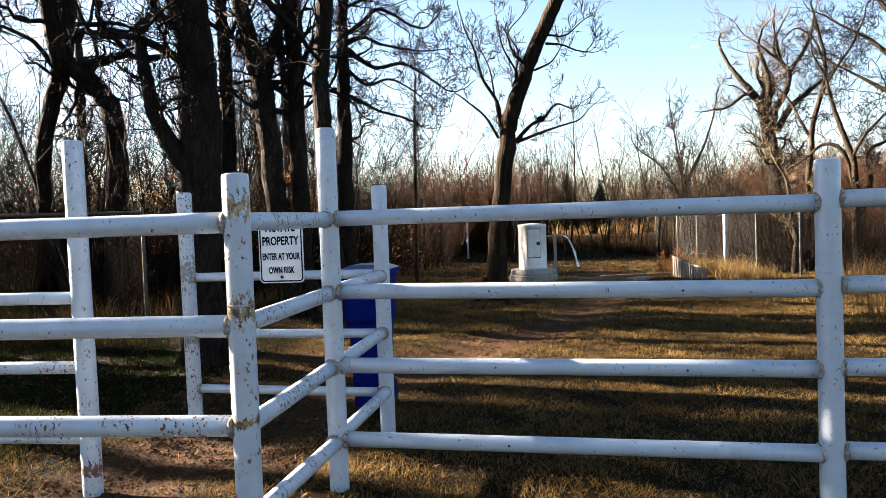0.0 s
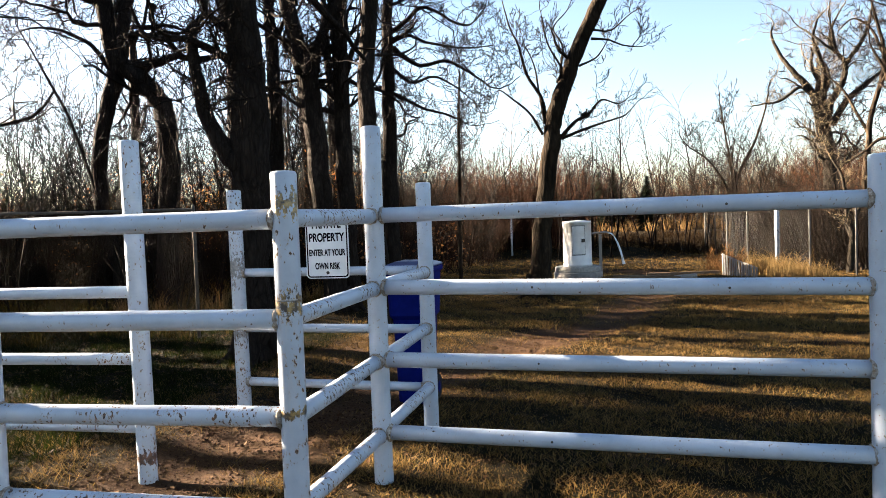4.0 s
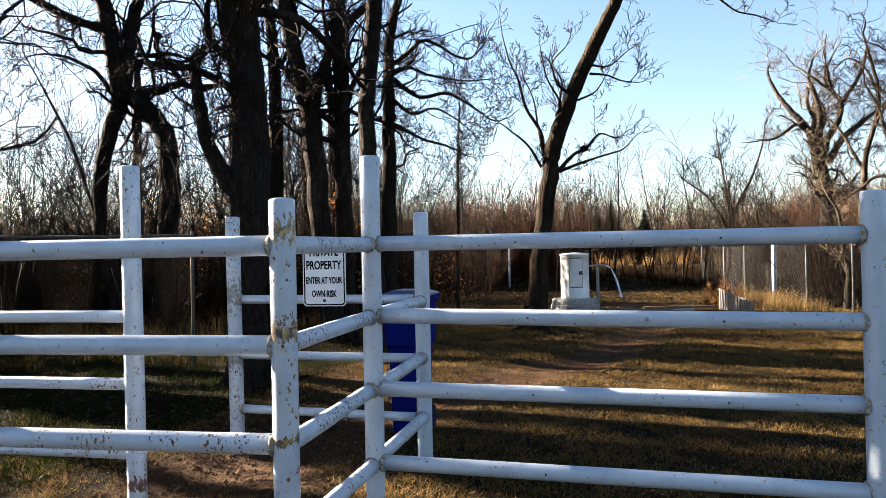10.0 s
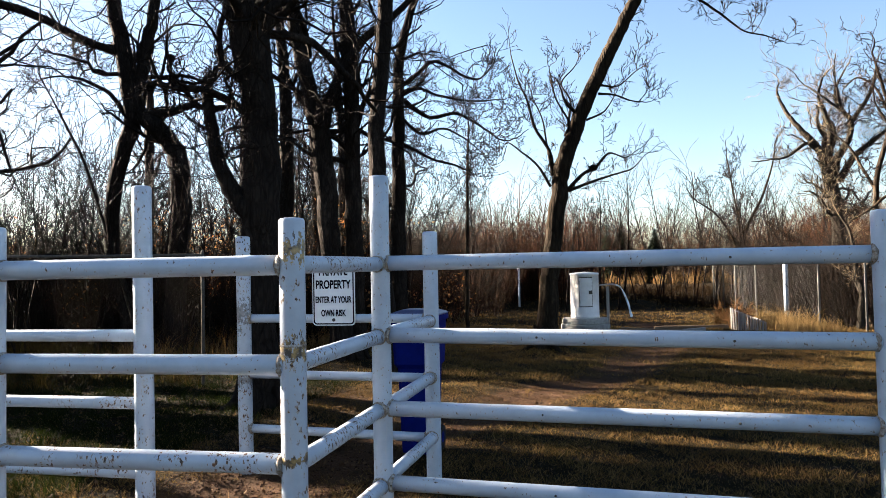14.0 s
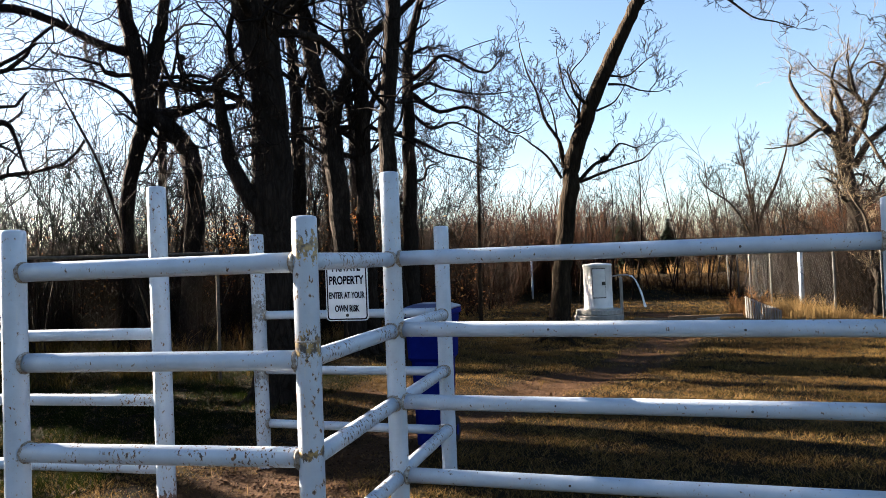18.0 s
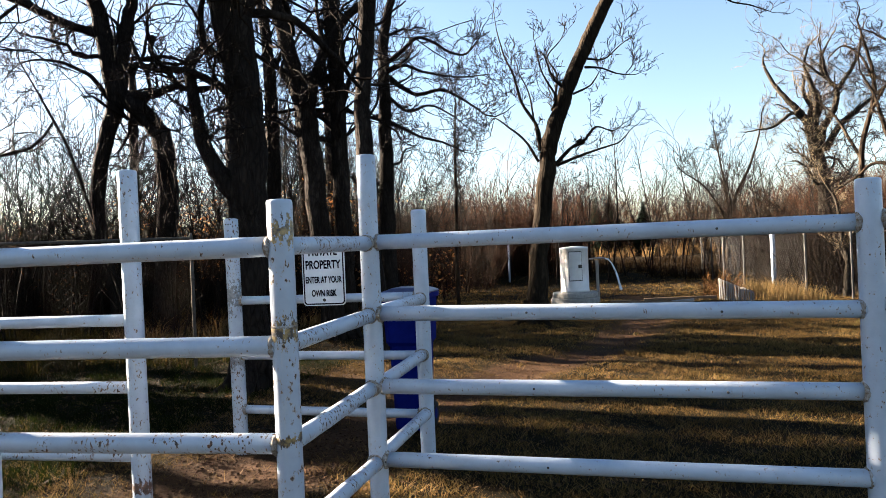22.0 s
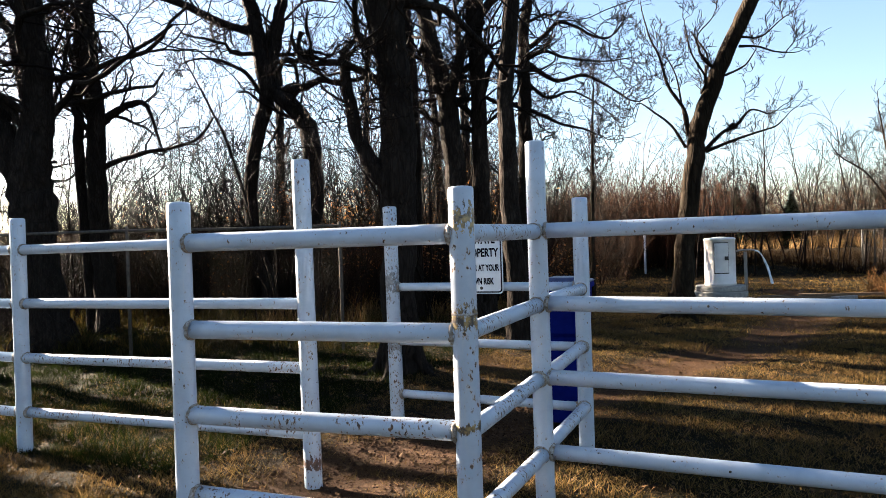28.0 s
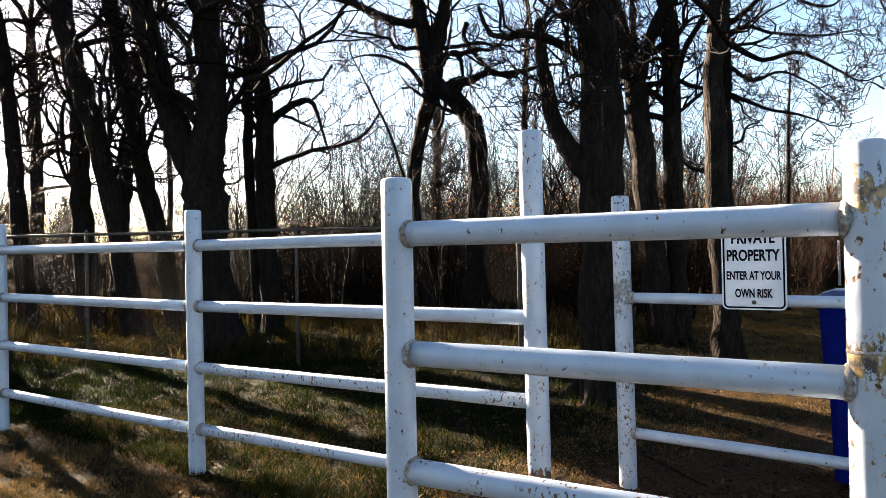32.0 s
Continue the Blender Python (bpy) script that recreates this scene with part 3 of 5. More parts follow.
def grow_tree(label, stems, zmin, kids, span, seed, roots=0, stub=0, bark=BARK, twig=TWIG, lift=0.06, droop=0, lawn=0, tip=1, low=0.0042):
    """A bare winter tree: trunk and limbs through their control places, root flare, branches and twigs."""
    rng = np.random.default_rng(seed)
    base = (stems[0][0][0], stems[0][0][1], hz(stems[0][0][0], stems[0][0][1]))
    tree = thing("tree", base, label, "tree", "bare winter trees")
    acc = [[], Tubes()]
    for s, pts in enumerate(stems):
        line = smooth_line(pts, 5)
        P, R = line[:, :3], np.maximum(line[:, 3], 0.006)
        if s == 0:
            P[0, 2] = min(P[0, 2], base[2] - 0.12)
        P = P + rng.normal(0, 0.012, P.shape) * (R[:, None] / 0.15)
        tub = Tubes()
        tub.add(P, R, 14 if R.max() > 0.1 else 8, 0.035, rng)
        if s == 0:
            for k in range(roots):
                a = 2 * math.pi * (k + rng.uniform(-0.3, 0.3)) / roots
                u = np.array([math.cos(a), math.sin(a)])
                r0 = R[2]
                x, y = base[0], base[1]
                q = [(x + u[0] * r0 * f, y + u[1] * r0 * f, base[2] + z) for f, z in ((0.55, 0.36), (0.95, 0.12), (1.35, 0.02), (1.8 + rng.uniform(0, 0.5), -0.07))]
                ql = smooth_line(q, 3)
                tub.add(ql, np.linspace(r0 * 0.42, r0 * 0.12, len(ql)), 7, 0.06, rng)
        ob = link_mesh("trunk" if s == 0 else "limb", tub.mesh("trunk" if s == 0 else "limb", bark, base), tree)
        ob.matrix_parent_inverse = Matrix()
        closed = stub and s == 1
        if closed:
            bm = bmesh.new()
            m, _ = between(Vector(P[-2]) - Vector(base), Vector(P[-1]) - Vector(base))
            lathe(bm, [(R[-1] * 1.05, -0.02), (R[-1] * 1.1, 0.04), (R[-1] * 0.8, 0.075), (R[-1] * 0.3, 0.085)], 12, Matrix.Translation(Vector(P[-1]) - Vector(P[-2])) @ m)
            part("sawn_end", bm, bark, ob, "weathered sawn limb end", True).matrix_parent_inverse = Matrix()
        T = np.gradient(P, axis=0)
        high = [i for i in range(len(P)) if P[i, 2] > zmin]
        count = int(kids * (1.0 if s == 0 else 0.55)) if not closed else 3
        if s and R.max() < 0.062:
            count = max(3, int(5 * np.linalg.norm(P[-1] - P[0])))
        for k in range(count):
            if not high:
                break
            i = high[int(rng.integers(0, len(high)))]
            d = turned(unit(T[i]), rng.uniform(0.7, 1.35), rng)
            d = unit(d + np.array([0, 0, 0.25]))
            f = np.clip(R[i] / 0.14, 0.45, 1.1)
            grow(acc, P[i], d, span * rng.uniform(0.5, 1.0) * f, float(np.clip(R[i] * rng.uniform(0.24, 0.46), 0.010, 0.06) * (0.6 if lawn else 0.9)), 0, rng, lift=lift, droop=droop, kids=(5, 3, 2) if not lawn else (4, 3, 2), curl=0.36 if not lawn else 0.19, low=low)
        if closed or (s == 0 and not tip):
            continue
        if R[-1] > 0.05:
            for k in range(3):
                grow(acc, P[-1], turned(unit(T[-1]), rng.uniform(0.1, 0.6), rng), span * rng.uniform(0.9, 1.4), R[-1] * rng.uniform(0.6, 0.8), 0, rng, curl=0.2, lift=0.08, kids=(4, 3, 2), low=low)
        else:
            grow(acc, P[-1], unit(T[-1]), span * 0.4, R[-1], 1, rng, curl=0.26, lift=lift, kids=(4, 3, 2), low=low)
    for t in acc[0]:
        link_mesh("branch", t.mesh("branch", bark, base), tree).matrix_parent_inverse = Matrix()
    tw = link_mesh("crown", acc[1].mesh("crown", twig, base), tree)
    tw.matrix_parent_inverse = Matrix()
    tw["kind"] = "stuff"
    return tree


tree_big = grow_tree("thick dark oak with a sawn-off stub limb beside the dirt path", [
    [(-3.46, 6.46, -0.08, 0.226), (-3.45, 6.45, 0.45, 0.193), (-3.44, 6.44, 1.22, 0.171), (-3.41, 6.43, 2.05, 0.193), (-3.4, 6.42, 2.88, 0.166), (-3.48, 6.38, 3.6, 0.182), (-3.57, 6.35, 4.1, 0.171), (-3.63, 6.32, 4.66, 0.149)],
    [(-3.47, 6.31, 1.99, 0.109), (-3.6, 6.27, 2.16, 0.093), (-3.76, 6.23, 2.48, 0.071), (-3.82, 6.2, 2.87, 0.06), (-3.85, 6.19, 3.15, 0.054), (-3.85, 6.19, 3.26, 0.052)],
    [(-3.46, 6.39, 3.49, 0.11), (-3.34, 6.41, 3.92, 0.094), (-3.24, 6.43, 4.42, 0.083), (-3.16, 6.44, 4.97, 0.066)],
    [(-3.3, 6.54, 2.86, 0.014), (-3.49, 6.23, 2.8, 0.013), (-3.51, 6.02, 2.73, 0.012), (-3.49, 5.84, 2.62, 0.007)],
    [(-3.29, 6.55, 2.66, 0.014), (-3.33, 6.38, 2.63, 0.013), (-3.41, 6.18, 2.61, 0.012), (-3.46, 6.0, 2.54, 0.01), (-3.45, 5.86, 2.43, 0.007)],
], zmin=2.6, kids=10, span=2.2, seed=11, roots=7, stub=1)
tree_twin = grow_tree("dark twin-stemmed tree with forked trunk in the grove", [
    [(-4.3, 10.2, -0.1, 0.197), (-4.4, 10.16, 0.94, 0.172), (-4.49, 10.12, 1.97, 0.163), (-4.55, 10.08, 2.92, 0.163), (-4.63, 10.05, 3.69, 0.146), (-4.8, 9.99, 4.48, 0.12), (-4.97, 9.93, 5.34, 0.103), (-5.08, 9.89, 6.21, 0.086)],
    [(-4.58, 10.07, 3.35, 0.094), (-4.46, 10.09, 3.94, 0.086), (-4.24, 10.13, 4.49, 0.077), (-3.91, 10.21, 4.97, 0.069), (-3.58, 10.29, 5.2, 0.06), (-3.15, 10.4, 5.61, 0.047)],
], zmin=2.9, kids=11, span=2.2, seed=12, roots=5)
tree_twinb = grow_tree("straight dark tree standing close behind a forked one", [
    [(-4.24, 10.49, -0.05, 0.176), (-4.24, 10.47, 1.09, 0.145), (-4.24, 10.45, 1.97, 0.136), (-4.23, 10.43, 3.29, 0.123), (-4.24, 10.4, 4.61, 0.119), (-4.27, 10.38, 5.49, 0.114), (-4.27, 10.36, 6.46, 0.097)],
    [(-4.66, 10.3, 3.63, 0.039), (-4.35, 10.44, 3.62, 0.036), (-4.18, 10.52, 3.65, 0.036), (-4.0, 10.6, 3.55, 0.03), (-3.69, 10.74, 3.46, 0.026), (-3.47, 10.84, 3.3, 0.018)],
    [(-4.18, 10.52, 3.68, 0.043), (-4.06, 10.49, 4.03, 0.043), (-3.91, 10.47, 4.24, 0.039), (-3.76, 10.46, 4.47, 0.034), (-3.65, 10.43, 4.75, 0.03)],
], zmin=2.6, kids=8, span=2.0, seed=13, roots=4)
tree_t5 = grow_tree("straight dark-barked tree behind the warning sign", [
    [(-3.17, 9.12, 0.05, 0.166), (-3.2, 9.09, 1.11, 0.135), (-3.24, 9.06, 2.01, 0.124), (-3.24, 9.05, 2.69, 0.117), (-3.23, 9.04, 3.37, 0.105), (-3.13, 9.05, 4.42, 0.105), (-3.05, 9.05, 5.32, 0.098), (-2.97, 9.06, 6.07, 0.075)],
], zmin=3.0, kids=7, span=2.0, seed=14, roots=4)
tree_t6 = grow_tree("slim dark tree with low horizontal twiggy branches", [
    [(-3.86, 11.38, 0.1, 0.16), (-3.85, 11.36, 1.04, 0.136), (-3.82, 11.35, 2.45, 0.122), (-3.79, 11.33, 3.86, 0.103), (-3.75, 11.32, 4.9, 0.085), (-3.6, 11.35, 5.55, 0.066), (-3.37, 11.39, 6.29, 0.056)],
    [(-3.76, 11.42, 4.3, 0.056), (-3.44, 11.59, 4.05, 0.037), (-3.28, 11.71, 4.01, 0.033), (-2.96, 11.88, 4.09, 0.029), (-2.71, 12.03, 3.98, 0.024), (-2.47, 12.18, 3.81, 0.019), (-2.29, 12.3, 3.67, 0.015)],
    [(-3.71, 11.44, 4.56, 0.046), (-3.48, 11.42, 4.69, 0.041), (-3.2, 11.42, 4.88, 0.032), (-2.92, 11.42, 4.77, 0.023), (-2.68, 11.4, 4.59, 0.023), (-2.41, 11.4, 4.5, 0.018), (-2.24, 11.36, 4.61, 0.009)],
    [(-3.75, 11.42, 4.37, 0.037), (-3.52, 11.62, 4.51, 0.028), (-3.26, 11.82, 4.42, 0.024), (-2.94, 12.05, 4.37, 0.019), (-2.66, 12.26, 4.36, 0.015), (-2.29, 12.51, 4.42, 0.01)],
    [(-3.95, 11.34, 3.64, 0.042), (-3.57, 11.38, 3.44, 0.032), (-3.21, 11.41, 3.24, 0.023), (-2.86, 11.44, 3.13, 0.018), (-2.55, 11.45, 2.98, 0.009)],
    [(-3.77, 11.41, 3.99, 0.033), (-3.47, 11.58, 3.72, 0.028), (-3.13, 11.77, 3.82, 0.019), (-2.79, 11.95, 3.64, 0.014), (-2.54, 12.09, 3.41, 0.01)],
], zmin=1.9, kids=9, span=1.6, seed=15, roots=4)
tree_t4 = grow_tree("slim dark tree deeper in the grove", [
    [(-5.86, 11.14, -0.04, 0.144), (-5.8, 11.12, 2.08, 0.13), (-5.77, 11.1, 3.52, 0.115), (-5.79, 11.07, 4.97, 0.096), (-5.87, 11.03, 5.93, 0.087), (-5.92, 11, 6.9, 0.067)],
], zmin=2.6, kids=12, span=2.2, seed=16, roots=4)
tree_s1 = grow_tree("crooked tree with an S-shaped trunk and crossing limbs", [
    [(-9.08, 11.12, 0.2, 0.164), (-9.1, 11.1, 0.77, 0.154), (-9.32, 11.03, 1.44, 0.143), (-9.38, 10.99, 2.47, 0.133), (-9.23, 11.02, 3.39, 0.133), (-8.97, 11.07, 4.3, 0.154), (-8.97, 11.06, 4.81, 0.184), (-9.11, 11.01, 5.58, 0.154), (-9.24, 10.96, 6.36, 0.133), (-9.4, 10.9, 7.29, 0.102)],
    [(-8.97, 11.06, 4.71, 0.143), (-8.79, 11.1, 5.21, 0.123), (-8.65, 11.12, 5.72, 0.113), (-8.54, 11.14, 6.33, 0.102), (-8.42, 11.16, 7.14, 0.082)],
    [(-9.08, 11.01, 5.53, 0.082), (-9.47, 10.91, 5.69, 0.077), (-9.91, 10.79, 5.88, 0.077), (-10.39, 10.66, 6.16, 0.077), (-11.07, 10.48, 6.49, 0.082), (-11.86, 10.28, 6.68, 0.092)],
    [(-9.06, 11.03, 4.39, 0.05), (-9.31, 10.91, 4.79, 0.04), (-9.57, 10.79, 4.97, 0.034), (-9.8, 10.68, 5.08, 0.029), (-10.1, 10.52, 5.12, 0.019)],
], zmin=4.8, kids=6, span=2.2, seed=17, roots=5)
tree_s2 = grow_tree("crooked dark tree bending over at half height", [
    [(-8.31, 11.32, -0.04, 0.225), (-8.26, 11.32, 0.78, 0.195), (-8.13, 11.32, 2.21, 0.184), (-8.11, 11.31, 3.34, 0.184), (-8.29, 11.25, 3.91, 0.174), (-8.6, 11.16, 4.23, 0.164), (-8.8, 11.11, 4.45, 0.143), (-8.96, 11.06, 4.66, 0.123)],
    [(-8.77, 11.12, 4.39, 0.092), (-8.44, 11.2, 4.42, 0.092), (-8.14, 11.28, 4.47, 0.072), (-7.84, 11.35, 4.56, 0.061), (-7.62, 11.41, 4.5, 0.051), (-7.19, 11.52, 4.51, 0.041), (-6.79, 11.62, 4.56, 0.026)],
    [(-8.74, 11.15, 4.79, 0.04), (-8.63, 11.24, 5.02, 0.04), (-8.5, 11.35, 5.01, 0.04), (-8.46, 11.39, 4.63, 0.035), (-8.51, 11.35, 4.47, 0.025)],
    [(-8.38, 11.46, 5.6, 0.051), (-8.47, 11.48, 5.33, 0.046), (-8.32, 11.7, 4.99, 0.046), (-8.17, 11.93, 4.73, 0.047), (-8.06, 12.12, 4.68, 0.032)],
    [(-8.82, 11.08, 5.12, 0.045), (-8.48, 11.28, 5.13, 0.04), (-8.13, 11.47, 5.17, 0.035), (-7.82, 11.64, 5.09, 0.02), (-7.62, 11.71, 5.19, 0.015)],
], zmin=3.4, kids=4, span=1.8, seed=18, roots=5, tip=0)
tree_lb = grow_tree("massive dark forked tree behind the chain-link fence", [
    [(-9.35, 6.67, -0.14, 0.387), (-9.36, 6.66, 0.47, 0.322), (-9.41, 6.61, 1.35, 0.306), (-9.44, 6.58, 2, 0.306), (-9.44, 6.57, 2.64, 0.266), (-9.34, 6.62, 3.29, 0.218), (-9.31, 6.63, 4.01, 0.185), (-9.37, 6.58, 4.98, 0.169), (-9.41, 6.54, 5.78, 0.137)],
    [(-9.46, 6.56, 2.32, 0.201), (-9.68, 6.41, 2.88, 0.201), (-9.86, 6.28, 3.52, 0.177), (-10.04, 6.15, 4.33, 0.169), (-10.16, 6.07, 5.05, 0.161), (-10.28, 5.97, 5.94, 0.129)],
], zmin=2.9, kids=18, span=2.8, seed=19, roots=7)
tree_lc = grow_tree("leaning dark tree behind the chain-link fence", [
    [(-11.7, 6.81, -0.07, 0.229), (-11.8, 6.73, 0.71, 0.193), (-11.93, 6.63, 1.81, 0.165), (-12.14, 6.48, 3.09, 0.165), (-12.37, 6.31, 4.1, 0.165), (-12.61, 6.14, 5.11, 0.165), (-12.82, 5.99, 6.02, 0.138)],
], zmin=2.5, kids=14, span=2.6, seed=20, roots=5)
tree_ld = grow_tree("slender leaning tree in the grove", [
    [(-12.27, 7.83, 0.04, 0.172), (-12.41, 7.71, 1.36, 0.162), (-12.65, 7.54, 2.57, 0.162), (-12.83, 7.4, 3.78, 0.151), (-13.02, 7.26, 4.99, 0.141), (-13.15, 7.16, 6.1, 0.131)],
], zmin=2.4, kids=12, span=2.4, seed=21, roots=4)
tree_le = grow_tree("dark tree with a hooked side branch", [
    [(-10.49, 8.55, -0.11, 0.196), (-10.52, 8.51, 1.36, 0.167), (-10.54, 8.48, 2.54, 0.162), (-10.53, 8.47, 3.62, 0.152), (-10.56, 8.43, 4.8, 0.137), (-10.61, 8.38, 5.78, 0.128), (-10.66, 8.34, 6.66, 0.108)],
    [(-10.5, 8.49, 3.54, 0.078), (-10.29, 8.62, 3.77, 0.074), (-10.07, 8.76, 3.92, 0.064), (-9.86, 8.9, 3.96, 0.049), (-9.76, 8.97, 3.77, 0.034), (-9.66, 9.04, 3.33, 0.025), (-9.58, 9.1, 2.99, 0.015)],
], zmin=2.6, kids=14, span=2.4, seed=22, roots=4)
tree_le2 = grow_tree("thin upright tree in the grove", [
    [(-10.98, 8.66, -0.15, 0.101), (-11.04, 8.6, 1.67, 0.091), (-11.07, 8.55, 3.38, 0.086), (-11.02, 8.56, 4.9, 0.076), (-10.96, 8.58, 6.31, 0.061)],
], zmin=2.4, kids=11, span=1.8, seed=23, roots=3)
tree_lf = grow_tree("dark tree at the edge of the grove", [
    [(-14.02, 7.22, -0.13, 0.232), (-14.09, 7.14, 1.13, 0.2), (-14.14, 7.08, 2.72, 0.179), (-14.14, 7.08, 3.88, 0.158), (-14.24, 6.98, 5.14, 0.158), (-14.32, 6.9, 6.2, 0.148), (-14.37, 6.85, 7.15, 0.116)],
], zmin=2.4, kids=14, span=2.6, seed=24, roots=5)
tree_lg = grow_tree("tall thin tree at the edge of the grove", [
    [(-14.56, 6.34, -0.07, 0.174), (-14.64, 6.25, 1.67, 0.154), (-14.7, 6.19, 3, 0.133), (-14.79, 6.1, 4.54, 0.123), (-14.92, 5.98, 5.88, 0.113), (-15.06, 5.85, 6.91, 0.092)],
], zmin=2.4, kids=13, span=2.4, seed=25, roots=4)
tree_wt = grow_tree("leaning brown tree with bare branches on the lawn", [
    [(-1.55, 12.3, -0.08, 0.251), (-1.53, 12.3, 0.25, 0.186), (-1.45, 12.3, 1.41, 0.15), (-1.3, 12.31, 2.47, 0.142), (-1.2, 12.33, 3.09, 0.138), (-0.9, 12.39, 3.95, 0.126), (-0.57, 12.46, 4.66, 0.118), (-0.28, 12.53, 5.27, 0.113), (-0, 12.59, 5.79, 0.105), (0.3, 12.66, 6.36, 0.097), (0.7, 12.75, 6.92, 0.081)],
    [(-1.37, 12.3, 2.97, 0.035), (-1.41, 12.34, 3.38, 0.031), (-1.66, 12.34, 3.82, 0.026), (-1.78, 12.37, 4.3, 0.019), (-1.94, 12.38, 4.68, 0.014), (-2.06, 12.4, 5.16, 0.008)],
    [(-1.41, 12.3, 2.79, 0.027), (-1.6, 12.17, 3.14, 0.021), (-1.85, 12.03, 3.37, 0.016), (-2.05, 11.9, 3.52, 0.010), (-2.13, 11.79, 3.39, 0.006)],
    [(-1.15, 12.34, 3.64, 0.024), (-1.06, 12.22, 3.84, 0.020), (-1.23, 12.07, 4.18, 0.014), (-1.29, 11.94, 4.46, 0.011), (-1.31, 11.81, 4.69, 0.006)],
    [(-1.1, 12.34, 3.81, 0.021), (-1.05, 12.45, 4.25, 0.016), (-1.21, 12.53, 4.6, 0.012), (-1.0, 12.66, 4.89, 0.009), (-0.93, 12.77, 5.08, 0.006)],
    [(-1.39, 12.3, 3.07, 0.021), (-1.47, 12.36, 3.56, 0.017), (-1.55, 12.43, 4.01, 0.012), (-1.7, 12.48, 4.35, 0.009), (-1.75, 12.55, 4.52, 0.006)],
    [(-1.13, 12.34, 2.72, 0.038), (-0.85, 12.32, 2.98, 0.029), (-0.66, 12.29, 3.05, 0.024), (-0.43, 12.26, 3.28, 0.016), (-0.16, 12.24, 3.19, 0.010), (0.04, 12.21, 3.3, 0.006)],
    [(-1.11, 12.34, 2.7, 0.031), (-0.73, 12.47, 2.85, 0.023), (-0.32, 12.61, 2.98, 0.016), (-0.07, 12.72, 3.07, 0.012), (0.12, 12.83, 3.28, 0.007)],
    [(-0.58, 12.42, 4.33, 0.024), (-0.31, 12.36, 4.27, 0.016), (-0.07, 12.29, 4.14, 0.012), (0.19, 12.23, 4.07, 0.007)],
    [(-0.53, 12.43, 4.47, 0.020), (-0.26, 12.57, 4.47, 0.014), (0.01, 12.71, 4.71, 0.009), (0.21, 12.84, 4.87, 0.006)],
    [(-0.79, 12.39, 3.89, 0.021), (-0.51, 12.5, 4.03, 0.014), (-0.36, 12.59, 4.25, 0.009), (-0.27, 12.67, 4.43, 0.006)],
    [(0.16, 12.23, 5.97, 0.031), (0.61, 12.35, 5.95, 0.025), (1.05, 12.47, 5.75, 0.022), (1.41, 12.56, 5.48, 0.020), (1.75, 12.66, 5.2, 0.014), (2.07, 12.74, 5.11, 0.012), (2.38, 12.83, 4.99, 0.006)],
], zmin=2.3, kids=5, span=1.0, seed=26, roots=7, bark=BARK_WARM, lawn=1, low=0.0036)
tree_willow = grow_tree("sunlit pale willow with a thick twisted trunk and limbs", [
    [(6.2, 26.87, 0.5, 0.311), (6.1, 26.89, 2.28, 0.259), (6.03, 26.91, 3.11, 0.237), (5.87, 26.95, 3.98, 0.222), (5.76, 26.97, 4.75, 0.207), (5.67, 26.99, 5.05, 0.148)],
    [(5.73, 26.98, 4.85, 0.148), (5.5, 27.13, 5.46, 0.126), (5.08, 27.33, 6.1, 0.092), (4.68, 27.52, 6.77, 0.067), (4.43, 27.68, 7.51, 0.044), (4.51, 27.76, 7.91, 0.022)],
    [(5.97, 26.92, 4.33, 0.155), (6.04, 26.78, 4.9, 0.130), (6.36, 26.58, 5.49, 0.099), (6.43, 26.44, 6.1, 0.084), (6.21, 26.36, 6.39, 0.064)],
    [(6.41, 26.5, 6.05, 0.078), (6.95, 26.7, 6.78, 0.064), (7.24, 26.85, 7.41, 0.050), (7.35, 26.92, 7.97, 0.028)],
    [(6.1, 26.89, 4.2, 0.130), (6.6, 26.99, 4.98, 0.101), (7.0, 27.1, 5.34, 0.087), (7.54, 27.19, 5.77, 0.064), (8.12, 27.26, 6.26, 0.043)],
    [(5.84, 26.95, 4.7, 0.116), (5.88, 26.79, 5.85, 0.087), (5.71, 26.68, 6.5, 0.072), (5.52, 26.56, 7.05, 0.050), (5.63, 26.38, 7.62, 0.028)],
    [(5.4, 27.1, 5.5, 0.066), (5.11, 26.98, 5.52, 0.058), (4.56, 26.97, 5.13, 0.044), (4.01, 26.95, 5.07, 0.030)],
    [(6.25, 26.4, 6.38, 0.064), (6.05, 26.6, 6.81, 0.057), (6.05, 26.56, 7.25, 0.043), (6.25, 26.35, 7.74, 0.028)],
], zmin=2.6, kids=18, span=1.7, seed=27, roots=0, bark=BARK_PALE, twig=TWIG_TAN, lift=0.03, low=0.0055)
tree_fan = grow_tree("wide spreading bare shrub-like tree beyond the lawn", [
    [(3, 27.84, 0.59, 0.087), (3.06, 27.83, 1.84, 0.073), (3.34, 27.89, 2.86, 0.058), (3.85, 28, 3.88, 0.043), (4.2, 28.07, 4.9, 0.029), (4.35, 28.09, 5.62, 0.022)],
    [(3.05, 27.83, 1.63, 0.058), (2.73, 27.73, 2.58, 0.043), (2.22, 27.59, 3.33, 0.036), (1.63, 27.43, 3.77, 0.022)],
    [(3.08, 27.83, 2.04, 0.058), (3.03, 27.8, 3.08, 0.043), (2.86, 27.74, 4.13, 0.029), (2.72, 27.68, 5.17, 0.022)],
], zmin=2.0, kids=7, span=2.0, seed=41, roots=0, bark=BARK_WARM, twig=TWIG_BROWN, lift=0.14, low=0.006)
